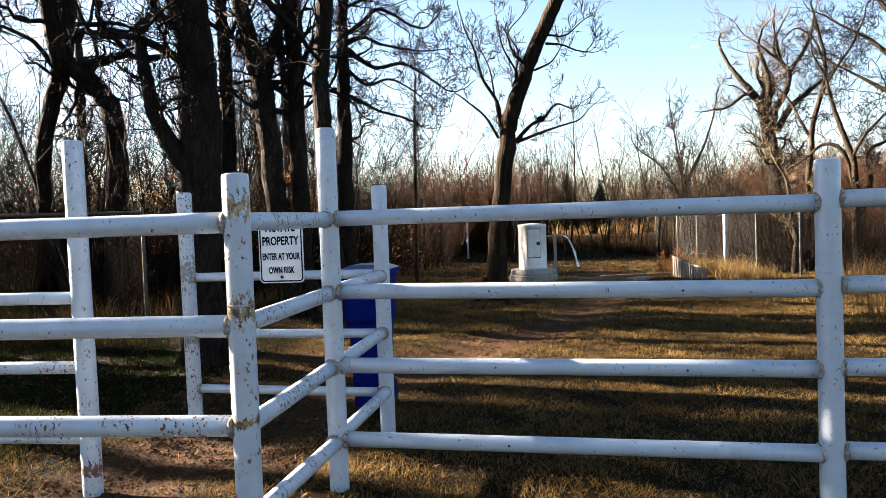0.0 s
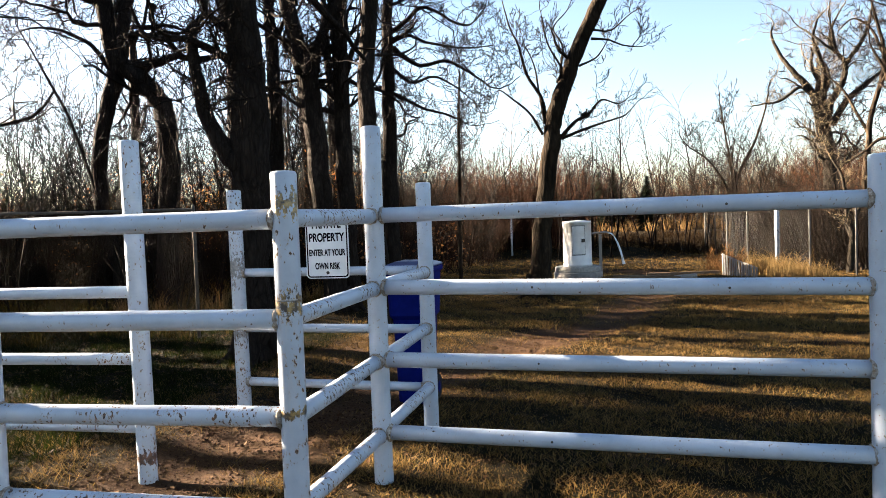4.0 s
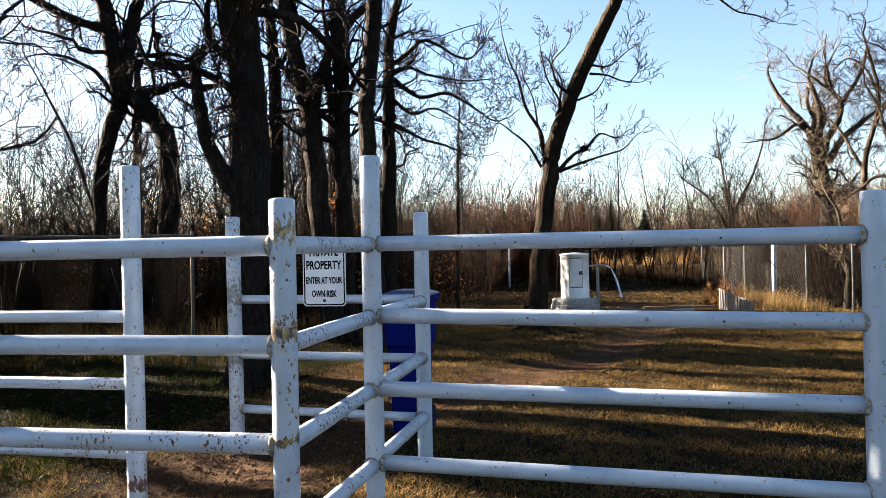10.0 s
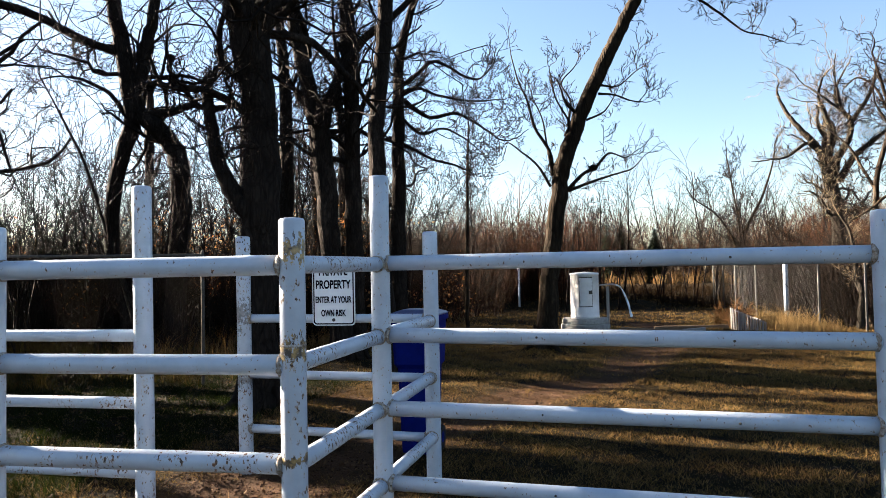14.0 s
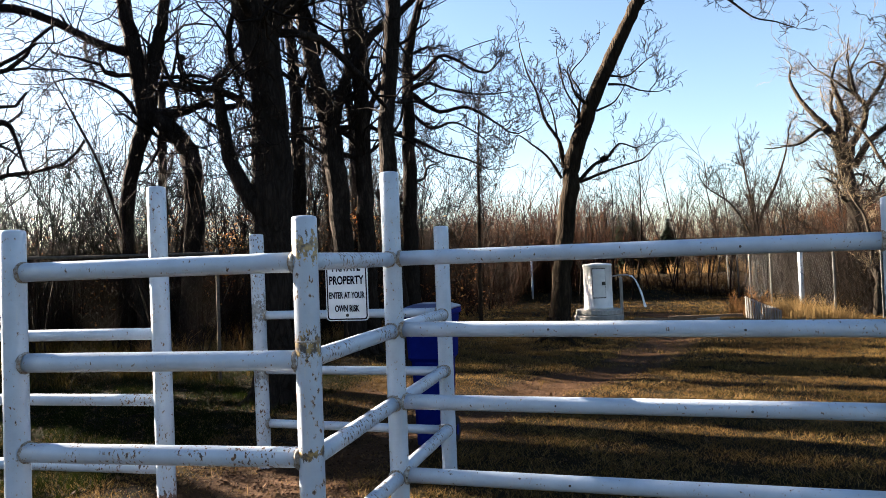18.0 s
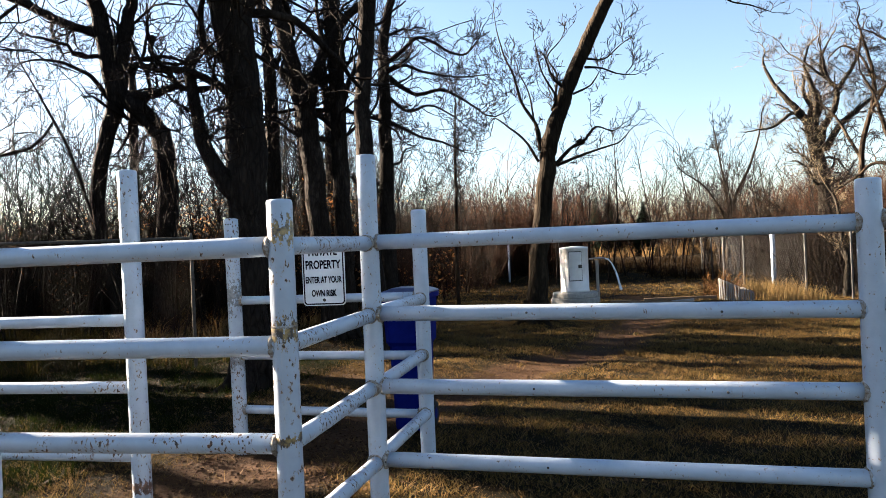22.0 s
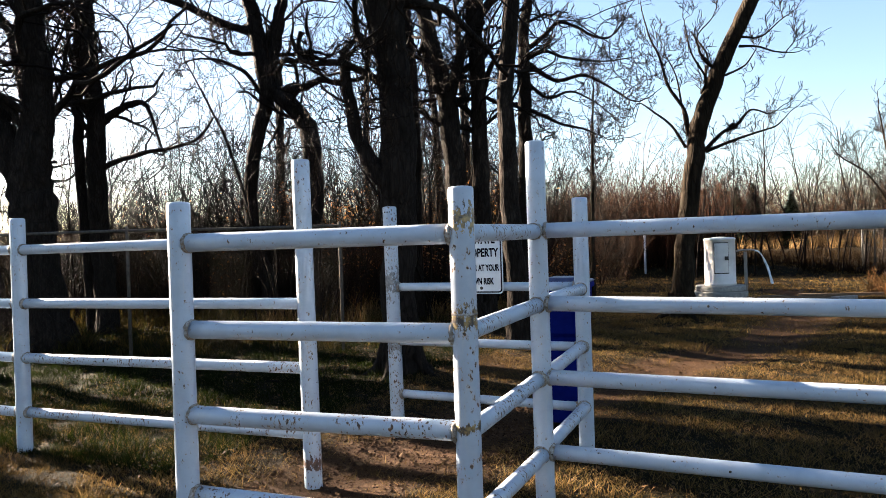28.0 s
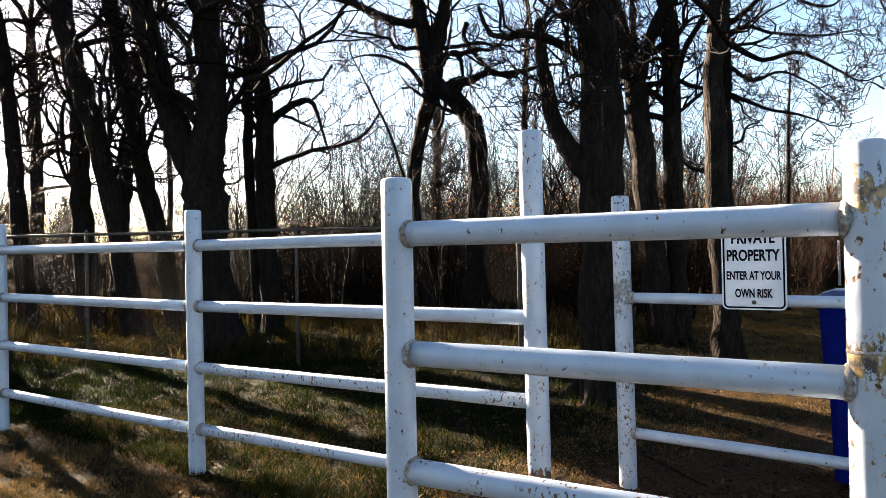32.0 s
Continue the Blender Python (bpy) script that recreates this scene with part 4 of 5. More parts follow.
tree_rt = grow_tree("slim dark tree with many forking branches beside the chain-link fence", [
    [(4.83, 18.31, -0.19, 0.086), (4.85, 18.31, 0.5, 0.079), (4.91, 18.29, 1.29, 0.072), (4.9, 18.3, 2.07, 0.066), (4.97, 18.28, 2.68, 0.062), (5.02, 18.27, 3.37, 0.057), (5.26, 18.21, 4.29, 0.05), (5.27, 18.21, 4.91, 0.042), (5.15, 18.24, 5.55, 0.032), (5.02, 18.27, 6.14, 0.02)],
    [(4.99, 18.27, 2.98, 0.039), (4.78, 18.46, 3.54, 0.033), (4.59, 18.64, 4.04, 0.027), (4.33, 18.84, 4.43, 0.018)],
    [(5.18, 18.23, 4.0, 0.039), (5.46, 18.03, 4.57, 0.032), (5.73, 17.83, 5.01, 0.025), (5.93, 17.64, 5.55, 0.018)],
    [(5.26, 18.21, 4.76, 0.032), (5.09, 18.35, 5.32, 0.026), (4.78, 18.53, 5.65, 0.02), (4.51, 18.7, 5.46, 0.013)],
], zmin=1.8, kids=9, span=1.8, seed=28, roots=0, bark=BARK_WARM, twig=TWIG_BROWN, droop=0.35, low=0.0055)
tree_rt2 = grow_tree("crooked dark tree leaning at the pond's edge", [
    [(5.69, 17.41, -0.33, 0.115), (5.63, 17.42, 0.51, 0.093), (5.61, 17.43, 1.25, 0.076), (5.62, 17.43, 2.32, 0.063), (5.43, 17.49, 3.0, 0.056), (5.24, 17.55, 3.68, 0.043), (5.12, 17.58, 4.26, 0.031), (4.9, 17.65, 4.79, 0.019)],
    [(5.61, 17.43, 1.87, 0.055), (5.44, 17.56, 2.63, 0.043), (5.12, 17.74, 2.85, 0.036), (4.76, 17.93, 2.57, 0.026), (4.44, 18.11, 2.35, 0.018)],
    [(5.63, 17.43, 1.01, 0.06), (5.91, 17.42, 1.85, 0.05), (5.91, 17.5, 2.59, 0.043), (6.25, 17.47, 2.82, 0.037), (6.59, 17.44, 3.03, 0.024)],
    [(5.57, 17.44, 2.49, 0.037), (5.76, 17.23, 2.94, 0.03), (6.08, 16.97, 3.36, 0.02)],
], zmin=1.6, kids=9, span=2.0, seed=29, roots=0, bark=BARK_WARM, twig=TWIG_BROWN, droop=0.35, low=0.0055)
tree_rp = grow_tree("small pale-stemmed forked tree behind the chain-link fence", [
    [(4.28, 17.09, -0.2, 0.08), (4.31, 17.08, 0.44, 0.068), (4.35, 17.08, 0.74, 0.061), (4.26, 17.1, 1.18, 0.049), (4.24, 17.1, 1.55, 0.043), (4.17, 17.12, 2.05, 0.031), (3.99, 17.16, 2.43, 0.019)],
    [(4.34, 17.08, 0.69, 0.037), (4.21, 17.21, 1.06, 0.031), (4.01, 17.36, 1.25, 0.019)],
    [(4.35, 17.08, 0.81, 0.037), (4.51, 17.14, 1.42, 0.031), (4.73, 17.19, 1.78, 0.018)],
], zmin=0.9, kids=7, span=0.9, seed=30, roots=0, bark=BARK_PALE, twig=TWIG_TAN, low=0.005)
tree_edge = grow_tree("dark tree with long twiggy limbs reaching over the fence", [
    [(6.93, 17.31, -0.4, 0.17), (6.91, 17.32, 2.16, 0.132), (6.83, 17.35, 3.6, 0.108), (6.61, 17.44, 4.35, 0.085), (6.71, 17.4, 5.05, 0.07), (6.5, 17.5, 6.0, 0.055)],
    [(6.61, 17.44, 4.35, 0.06), (6.31, 17.56, 4.73, 0.052), (6.01, 17.68, 5.09, 0.04), (5.72, 17.8, 5.32, 0.03), (5.33, 17.96, 5.65, 0.018)],
    [(6.83, 17.35, 3.6, 0.058), (6.32, 17.63, 3.93, 0.048), (5.97, 17.84, 4.24, 0.036), (5.59, 18.07, 4.57, 0.022)],
    [(6.71, 17.4, 5.05, 0.058), (6.35, 17.65, 5.7, 0.048), (6.16, 17.84, 6.08, 0.036)],
], zmin=3.2, kids=7, span=2.0, seed=33, roots=0, bark=BARK_WARM, twig=TWIG_BROWN, droop=0.3, low=0.0055)
tree_sap = grow_tree("thin leaning young tree in the gap of the grove", [
    [(-8.05, 10.3, -0.1, 0.038), (-8.2, 10.1, 0.9, 0.034), (-8.35, 9.9, 1.82, 0.030), (-8.46, 9.76, 2.4, 0.028), (-8.61, 9.57, 3.25, 0.025), (-8.76, 9.37, 3.8, 0.021), (-8.9, 9.18, 4.29, 0.013), (-9.0, 9.06, 4.6, 0.011)],
], zmin=1.6, kids=9, span=1.6, seed=34, roots=0)
tree_pop = grow_tree("thin straight young tree with many upswept twigs", [
    [(-4.15, 16.74, -0.1, 0.055), (-4.15, 16.74, 1.09, 0.047), (-4.1, 16.76, 2.58, 0.043), (-4.09, 16.76, 3.39, 0.036), (-4.06, 16.77, 4.19, 0.028), (-4.02, 16.79, 4.93, 0.018)],
], zmin=1.5, kids=26, span=1.3, seed=35, roots=0, bark=BARK_WARM, twig=TWIG_BROWN, lift=0.12, low=0.004)

for src, x, y, turn, size in ((tree_twinb, -13.2, 16.5, 100, 1.0), (tree_t6, -8.2, 17.0, 250, 1.0), (tree_t4, -6.6, 15.2, 300, 0.95),
                              (tree_le2, -11.6, 19.0, 10, 1.2), (tree_lg, -21.5, 15.0, 30, 1.2), (tree_lf, -27.0, 4.0, 70, 1.1),
                              (tree_lc, -17.2, 9.3, 140, 1.0), (tree_ld, -19.5, 6.4, 50, 1.05), (tree_twinb, -18.3, 12.6, 210, 1.1), (tree_le, -22.5, 9.8, 80, 1.15), (tree_le2, -27.0, 16.5, 220, 1.3)):
    c = copy_thing(src, Matrix.Translation((x, y, hz(x, y))) @ Matrix.Rotation(radians(turn), 4, "Z") @ Matrix.Scale(size, 4))
    c["label"] = "bare dark tree deep in the shaded grove"


# ---------- brush, saplings and far woods ----------
def sapling_arrays(rng, height, stems, spread, r, kids, sides=3, twigs=2, low=1, sway=0.07, n=6):
    t = Tubes()
    for s in range(stems):
        a = rng.uniform(0, 2 * math.pi)
        d = unit(np.array([math.cos(a) * spread, math.sin(a) * spread, 1.0]) + rng.normal(0, 0.05, 3))
        h = height * rng.uniform(0.65, 1.0)
        p = np.array([rng.uniform(-0.25, 0.25) * min(1, stems - 1), rng.uniform(-0.25, 0.25) * min(1, stems - 1), -0.1])
        P, D = [p], [d]
        for i in range(n):
            d = unit(d + rng.normal(0, sway, 3) + np.array([0, 0, 0.04]))
            p = p + d * h / n
            P.append(p)
            D.append(d)
        R = r * np.linspace(1, 0.25, n + 1)
        t.add(P, R, sides)
        for k in range(kids):
            i = int(rng.integers(low, n + 1))
            e = turned(D[i], rng.uniform(0.35, 0.8), rng)
            e = unit(e + np.array([0, 0, 0.25]))
            q, Q, l = P[i], [P[i]], h * rng.uniform(0.12, 0.32)
            for j in range(3):
                e = unit(e + rng.normal(0, 0.14, 3))
                q = q + e * l / 3
                Q.append(q)
            t.add(Q, np.maximum(R[i] * 0.5 * np.array([1, 0.8, 0.6, 0.35]), 0.0058), 3)
            for g in range(twigs):
                u = turned(e, rng.uniform(0.4, 0.9), rng)
                t.add([Q[1 + g], Q[1 + g] + u * l * 0.3, Q[1 + g] + unit(u + rng.normal(0, 0.2, 3)) * l * 0.6], [0.006, 0.0052, 0.004], 3)
    return np.concatenate(t.v), np.concatenate(t.f)


def scatter(name, variants, places, material, rng, label, category, lo=0.8, hi=1.2):
    VS, FS, n = [], [], 0
    for x, y in places:
        v, f = variants[int(rng.integers(0, len(variants)))]
        a, s = rng.uniform(0, 2 * math.pi), rng.uniform(lo, hi)
        c, q = math.cos(a) * s, math.sin(a) * s
        W = np.stack([v[:, 0] * c - v[:, 1] * q + x, v[:, 0] * q + v[:, 1] * c + y, v[:, 2] * s + hz(x, y)], -1)
        VS.append(W)
        FS.append(f + n)
        n += len(v)
    ob = link_mesh(name, arrays_mesh(name, np.concatenate(VS), np.concatenate(FS), material))
    return tagged(ob, label, category, kind="stuff")


def plant(name, variants, places, material, rng, label, category, group, lo, hi):
    """Shrubs or saplings that stand near enough to be told apart, each a thing of its own."""
    meshes = [arrays_mesh(name, v, f, material) for v, f in variants]
    for x, y in places:
        ob = new(name, meshes[int(rng.integers(0, len(meshes)))])
        ob.matrix_basis = Matrix.Translation((x, y, hz(x, y))) @ Matrix.Rotation(rng.uniform(0, 6.28), 4, "Z") @ Matrix.Scale(rng.uniform(lo, hi), 4)
        tagged(ob, label, category, group)


rng = np.random.default_rng(5)
shrubs = [sapling_arrays(rng, 3.0, 8, 0.5, 0.014, 11, 3, 2, 1, 0.17) for _ in range(6)]
plain = [sapling_arrays(rng, 3.0, 9, 0.45, 0.014, 7, 3, 1, 1, 0.15, 5) for _ in range(8)]
whips = [sapling_arrays(rng, 4.6, 3, 0.14, 0.024, 13, 4, 2, 1, 0.12, 8) for _ in range(6)]
poles = [sapling_arrays(rng, 3.6, 2, 0.05, 0.024, 6, 4) for _ in range(6)]
reeds = [sapling_arrays(rng, 3.2, 14, 0.10, 0.010, 3, 3, 0, 1, 0.07, 4) for _ in range(6)]

back = [(rng.uniform(-26, -2.6), 25.5 + abs(rng.normal(0, 4.0))) for _ in range(520)] + [(rng.uniform(-4, 30), rng.uniform(50, 60)) for _ in range(170)]
# One thicket in two colours: shaded tone on the left, sunlit on the right.
scatter("thicket", reeds, [p for p in back if p[0] < -8], TWIG, rng, "dense dark thicket of upright stems behind the grove, toned as shaded", "thicket", 0.6, 0.95)
scatter("thicket", reeds, [p for p in back if p[0] >= -8], BRUSH, rng, "dense russet-brown thicket of bare upright stems, toned as sunlit", "thicket", 0.6, 0.95)
tall = [(x, y) for x, y in ((rng.uniform(-24, 26), rng.uniform(26, 44)) for _ in range(150)) if x < -2.5 or x > 0.16 * y]
back_row = [(rng.uniform(-16, -5), rng.uniform(14, 22)) for _ in range(85)]
plant("sapling", whips, back_row, TWIG, rng, "tall thin dark sapling crowding behind the trees", "sapling", "saplings in the grove", 0.75, 1.25)
scatter("thicket", whips, tall, BRUSH, rng, "taller bare whips rising over the russet thicket", "thicket", 0.8, 1.3)
stems_row = [(rng.uniform(-20, -1.8), 24.4 + abs(rng.normal(0, 1.6))) for _ in range(190)]
# The stem row is split the same way into shaded and sunlit colours.
scatter("thicket", poles, [p for p in stems_row if p[0] < -7], TWIG, rng, "close-set bare dark stems behind the grove, toned as shaded", "thicket", 0.6, 1.1)
scatter("thicket", poles, [p for p in stems_row if p[0] >= -7], BRUSH, rng, "close-set bare brown stems along the lawn's far edge, toned as sunlit", "thicket", 0.6, 1.1)
grove = [(x, y) for x, y in ((rng.uniform(-30, -4.5), rng.uniform(15, 29)) for _ in range(700)) if y > 15 + 0.1 * (-x) and not (x > -6.5 and y < 18)]
# Brighter russet puts sunlight into the brush in the grove's depth.
scatter("thicket", plain, grove[230:400], BRUSH_RED, rng, "bare brown brush filling the depth of the grove", "thicket", 0.55, 0.95)
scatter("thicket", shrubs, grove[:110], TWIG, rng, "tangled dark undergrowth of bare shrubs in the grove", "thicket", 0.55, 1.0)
edge = [(x, y) for x, y in ((rng.uniform(-48, -20), rng.uniform(-8, 34)) for _ in range(330)) if x < -25 or y > 17]
low = [(rng.uniform(-17, -6), rng.uniform(11.5, 19)) for _ in range(130)]
plant("shrub", shrubs, low, TWIG, rng, "low tangled bare briar under the trees", "shrub", "undergrowth shrubs", 0.35, 0.75)
# Added shrubs and saplings, mostly out of view, to block the low sun.
side = [(rng.uniform(-26, -14.5), rng.uniform(0.0, 9)) for _ in range(80)]
sun_screen = [(rng.uniform(-27, -15.5), rng.uniform(0.8, 6.0)) for _ in range(44)]
plant("sapling", whips, sun_screen, TWIG, rng, "tall thin dark sapling added out of view to shade the near left", "sapling", "saplings in the grove", 0.9, 1.4)
plant("shrub", shrubs, side, TWIG, rng, "bare dark shrub added beyond the fence's far end to cast shade", "shrub", "undergrowth shrubs", 0.55, 1.05)
hedge = [(rng.uniform(-25, -12), rng.uniform(9.5, 18)) for _ in range(95)]
scatter("thicket", plain, hedge, BRUSH_RED, rng, "low brown thicket under the far trees", "thicket", 0.42, 0.72)
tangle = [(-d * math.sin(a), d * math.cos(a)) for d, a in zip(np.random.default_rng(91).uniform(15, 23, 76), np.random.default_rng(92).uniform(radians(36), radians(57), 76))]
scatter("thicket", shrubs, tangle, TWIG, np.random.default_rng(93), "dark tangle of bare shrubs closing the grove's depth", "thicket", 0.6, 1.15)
depth = [(rng.uniform(-36, -21), rng.uniform(8, 21)) for _ in range(50)]
scatter("thicket", plain, depth, BRUSH_RED, rng, "bare brown brush at the meadow's edge", "thicket", 0.6, 1.0)
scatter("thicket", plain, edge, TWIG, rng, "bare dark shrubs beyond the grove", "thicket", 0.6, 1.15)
right_side = [(rng.uniform(9, 34), rng.uniform(36, 60)) for _ in range(200)]
scatter("thicket", plain, right_side, BRUSH_RED, rng, "brown brush on the far bank of the pond", "thicket", 1.0, 2.0)
near = [(x, y) for x, y in ((rng.uniform(-15, -4.8), rng.uniform(9.6, 13.5)) for _ in range(44)) if y > 8.6 + 0.55 * (x + 6) and not (x > -6 and y < 11)]
plant("sapling", whips, near, TWIG, rng, "thin dark bare sapling between the trunks", "sapling", "saplings in the grove", 0.6, 1.1)
far = [(rng.uniform(-30, 50), rng.uniform(50, 68)) for _ in range(680)]
scatter("thicket", plain, far, BRUSH_RED, rng, "far brown belt of bare woods", "thicket", 1.1, 1.9)
bank = [(rng.uniform(3.7, 8.5), rng.uniform(18.6, 36)) for _ in range(95)]
scatter("thicket", plain, bank, TWIG_BROWN, rng, "dark brown bare shrubs on the pond bank", "thicket", 0.45, 0.75)

# Made-up stems that stand in for the dark bank behind the fence.
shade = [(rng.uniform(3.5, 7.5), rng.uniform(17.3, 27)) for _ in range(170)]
scatter("thicket", plain, shade, TWIG, rng, "low dark tangle of bare stems added to darken the water's edge", "thicket", 0.6, 0.88)

young = []
for k in range(5):
    r2 = np.random.default_rng(60 + k)
    v, f = sapling_arrays(r2, 5.4, 1, 0.03, 0.036, 20, 7, 2, 3, 0.06, 9)
    s = thing("sapling", (0, 0, 0), "slender bare sapling at the thicket's edge", "tree", "row of saplings")
    link_mesh("stem", arrays_mesh("stem", v, f, TWIG_BROWN), s)
    young.append(s)
spots = [(rng.uniform(-2.8, 4.8), rng.uniform(23.5, 30)) for _ in range(34)] + [(rng.uniform(-12, 12), rng.uniform(23.5, 34)) for _ in range(34)]
for k, (x, y) in enumerate(spots):
    m = Matrix.Translation((x, y, hz(x, y) - 0.1)) @ Matrix.Rotation(rng.uniform(0, 6.28), 4, "Z") @ Matrix.Scale(rng.uniform(0.65, 1.15), 4)
    if k < 5:
        young[k].matrix_basis = m
    else:
        copy_thing(young[k % 5], m)


def conifer(x, y, h, seed):
    r3 = np.random.default_rng(seed)
    t = thing("conifer", (x, y, hz(x, y)), "dark green conifer far beyond the thicket", "tree", "far conifers")
    tb = Tubes()
    tb.add([(0, 0, -0.2), (0, 0, h * 0.5), (0, 0, h)], [0.14, 0.08, 0.02], 6)
    link_mesh("trunk", tb.mesh("trunk", BARK), t).matrix_parent_inverse = Matrix()
    n = 2600
    z = h * (0.08 + 0.92 * r3.random(n) ** 0.85)
    a = r3.uniform(0, 2 * math.pi, n)
    rad = (h - z) * 0.27 * r3.uniform(0.25, 1.0, n) + 0.05
    c = np.stack([rad * np.cos(a), rad * np.sin(a), z - 0.25 * rad], -1)
    o = np.stack([np.cos(a), np.sin(a), np.full(n, -0.25)], -1)
    sd = np.stack([-np.sin(a), np.cos(a), np.zeros(n)], -1)
    l = (r3.uniform(0.25, 0.6, n) * np.clip((h - z) / h * 2.2, 0.3, 1))[:, None]
    V = np.stack([c - sd * l * 0.3, c + sd * l * 0.3, c + o * l], 1).reshape(-1, 3)
    link_mesh("crown", arrays_mesh("crown", V, np.arange(3 * n).reshape(-1, 3), CONIFER, False), t).matrix_parent_inverse = Matrix()


for k, (x, y, h) in enumerate(((-5.1, 48, 3.8), (-4.2, 48.6, 4.2), (-3.1, 47.6, 3.9), (-2.2, 48.4, 4.1), (-0.1, 48, 3.5), (-36, 14.5, 5.6), (-38.0, 13.6, 4.6), (-35.2, 16.2, 4.2))):
    conifer(x, y, h, 80 + k)


# ---------- grass, weeds and leaves ----------
def blades(name, n, area, height, width, material, seed, label, keep=None, lean=0.5, clump=1, slim=False):
    """Grass blades as slim bent leaves, thinned on the worn path."""
    r = np.random.default_rng(seed)
    x0, x1, y0, y1 = area
    m = n // clump
    y = y0 + (y1 - y0) * r.random(m) ** 1.5
    x = r.uniform(x0, x1, m)
    ok = np.ones(m, bool) if keep is None else keep(x, y, r)
    x, y = x[ok], y[ok]
    x = np.repeat(x, clump) + r.normal(0, 0.035 if clump < 10 else 0.09, len(x) * clump)
    y = np.repeat(y, clump) + r.normal(0, 0.035 if clump < 10 else 0.09, len(y) * clump)
    k = len(x)
    z = ground_height(x, y) - 0.004
    a = r.uniform(0, 2 * math.pi, k)
    h = height * r.uniform(0.45, 1.3, k) * np.clip(1 + 0.75 * bumpy(x, y, 5.3, 0.7) + 0.4 * bumpy(x, y, 17.0, 2.1), 0.25, 2.2)
    w = width * r.uniform(0.6, 1.4, k)
    b = np.stack([x, y, z], -1)
    s = np.stack([np.cos(a), np.sin(a), np.zeros(k)], -1) * w[:, None] / 2
    ln = r.uniform(0.1, lean, k) * h
    a2 = r.uniform(0, 2 * math.pi, k)
    o = np.stack([np.cos(a2) * ln, np.sin(a2) * ln, np.zeros(k)], -1)
    mid = b + o * 0.35 + np.stack([np.zeros(k), np.zeros(k), h * 0.6], -1)
    tip = b + o * 1.4 + np.stack([np.zeros(k), np.zeros(k), h], -1)
    V = np.stack([b - s, b + s, mid + s * 0.7, mid - s * 0.7, tip], 1).reshape(-1, 3)
    i = np.arange(k)[:, None] * 5
    F3 = np.concatenate([i + np.array([[0, 1, 2]]), i + np.array([[0, 2, 3]]), i + np.array([[3, 2, 4]])], 0)
    if slim:
        V = np.stack([b - s, b + s, tip], 1).reshape(-1, 3)
        F3 = np.arange(3 * k).reshape(-1, 3)
    ob = link_mesh(name, arrays_mesh(name, V, F3, material, False))
    return tagged(ob, label, "grass", kind="stuff")


def off_path(x, y, r):
    d = seg_distance(x, y, PATH_LINE)
    p = np.minimum(1, 0.06 + (d / 0.75) ** 2)
    p = p * (1 - 0.85 * np.exp(-(((x + 2.1) / 0.85) ** 2 + ((y - 4.6) / 1.2) ** 2)))
    # Lawn thinned here so the darker turf shows as shade.
    p = p * (1 - 0.88 * np.clip((-2.9 - x) / 0.8, 0, 1) * np.clip((y - 4.3) / 0.8, 0, 1) * (y < 11))
    return r.random(len(x)) < p


blades("lawn_grass", 560000, (-7.0, 6.0, 2.2, 18.0), 0.034, 0.006, LAWN, 1, "short dry lawn grass, straw and olive green", off_path, 1.5, 5, True)
blades("lawn_grass", 160000, (-14, 9, 9.0, 27.0), 0.045, 0.014, LAWN, 2, "short tufted grass further across the lawn", off_path, 1.0, 4, True)
blades("lawn_grass", 60000, (-7.0, 6.0, -1.6, 2.2), 0.03, 0.007, LAWN, 21, "short dry grass on the near side of the fence", None, 1.4, 5, True)
blades("turf", 130000, (-13.0, -3.2, 3.3, 9.0), 0.06, 0.007, SHADED_TURF, 8, "shaggy green turf in front of the grove, shade in its colour", None, 0.9, 6, True)
blades("weeds", 60000, (-15, -4.4, 5.0, 12.0), 0.17, 0.012, SHADED_WEED, 3, "rank yellow-green weeds under the grove, darkened as shaded", lambda x, y, r: (y > 7.4 + 0.65 * (x + 6.5)) & (r.random(len(x)) < 0.42), 1.3, 36)
blades("weeds", 20000, (-27, -12.5, 1.0, 10.0), 0.28, 0.012, SHADED_WEED, 15, "tall yellow-green weeds at the grove's outer edge", None, 0.8, 14)
blades("weeds", 20000, (-32, -8.5, 9.5, 20.0), 0.30, 0.014, SHADED_WEED, 16, "rank dry weeds deep under the grove", None, 1.0, 16)
blades("dry_grass", 20000, (1.9, 4.6, 15.0, 19.5), 0.27, 0.009, GOLD, 4, "tall tufts of golden dry grass along the fence", lambda x, y, r: r.random(len(x)) < np.exp(-((x - 2.95 + 0.12 * (y - 17)) / 0.3) ** 2), 0.7, 30)
blades("dry_grass", 9000, (3.2, 6.5, 9.0, 14.6), 0.40, 0.009, STRAW, 6, "pale dry grass tufts at the lawn's edge", lambda x, y, r: r.random(len(x)) < np.exp(-((x - 4.8) / 0.7) ** 2), 0.8, 30)
blades("dry_grass", 3000, (-8.6, -5.6, 9.6, 12.6), 0.36, 0.008, STRAW, 12, "golden dry grass tufts at the grove's edge", lambda x, y, r: r.random(len(x)) < 0.5, 0.8, 30)
blades("dry_grass", 22000, (-6, 12, 36.0, 54.0), 0.55, 0.03, STRAW, 5, "bright straw-coloured field grass behind the saplings", lambda x, y, r: y > 44 + 3 * r.random(len(x)), 1.0, 12)

blades("dead_growth", 26000, (-14, 4.6, 23.6, 40.0), 0.34, 0.016, DEAD, 18, "low brown dead growth on the bank behind the lawn", lambda x, y, r: y > 24.2 + 0.8 * r.random(len(x)), 1.1, 12)
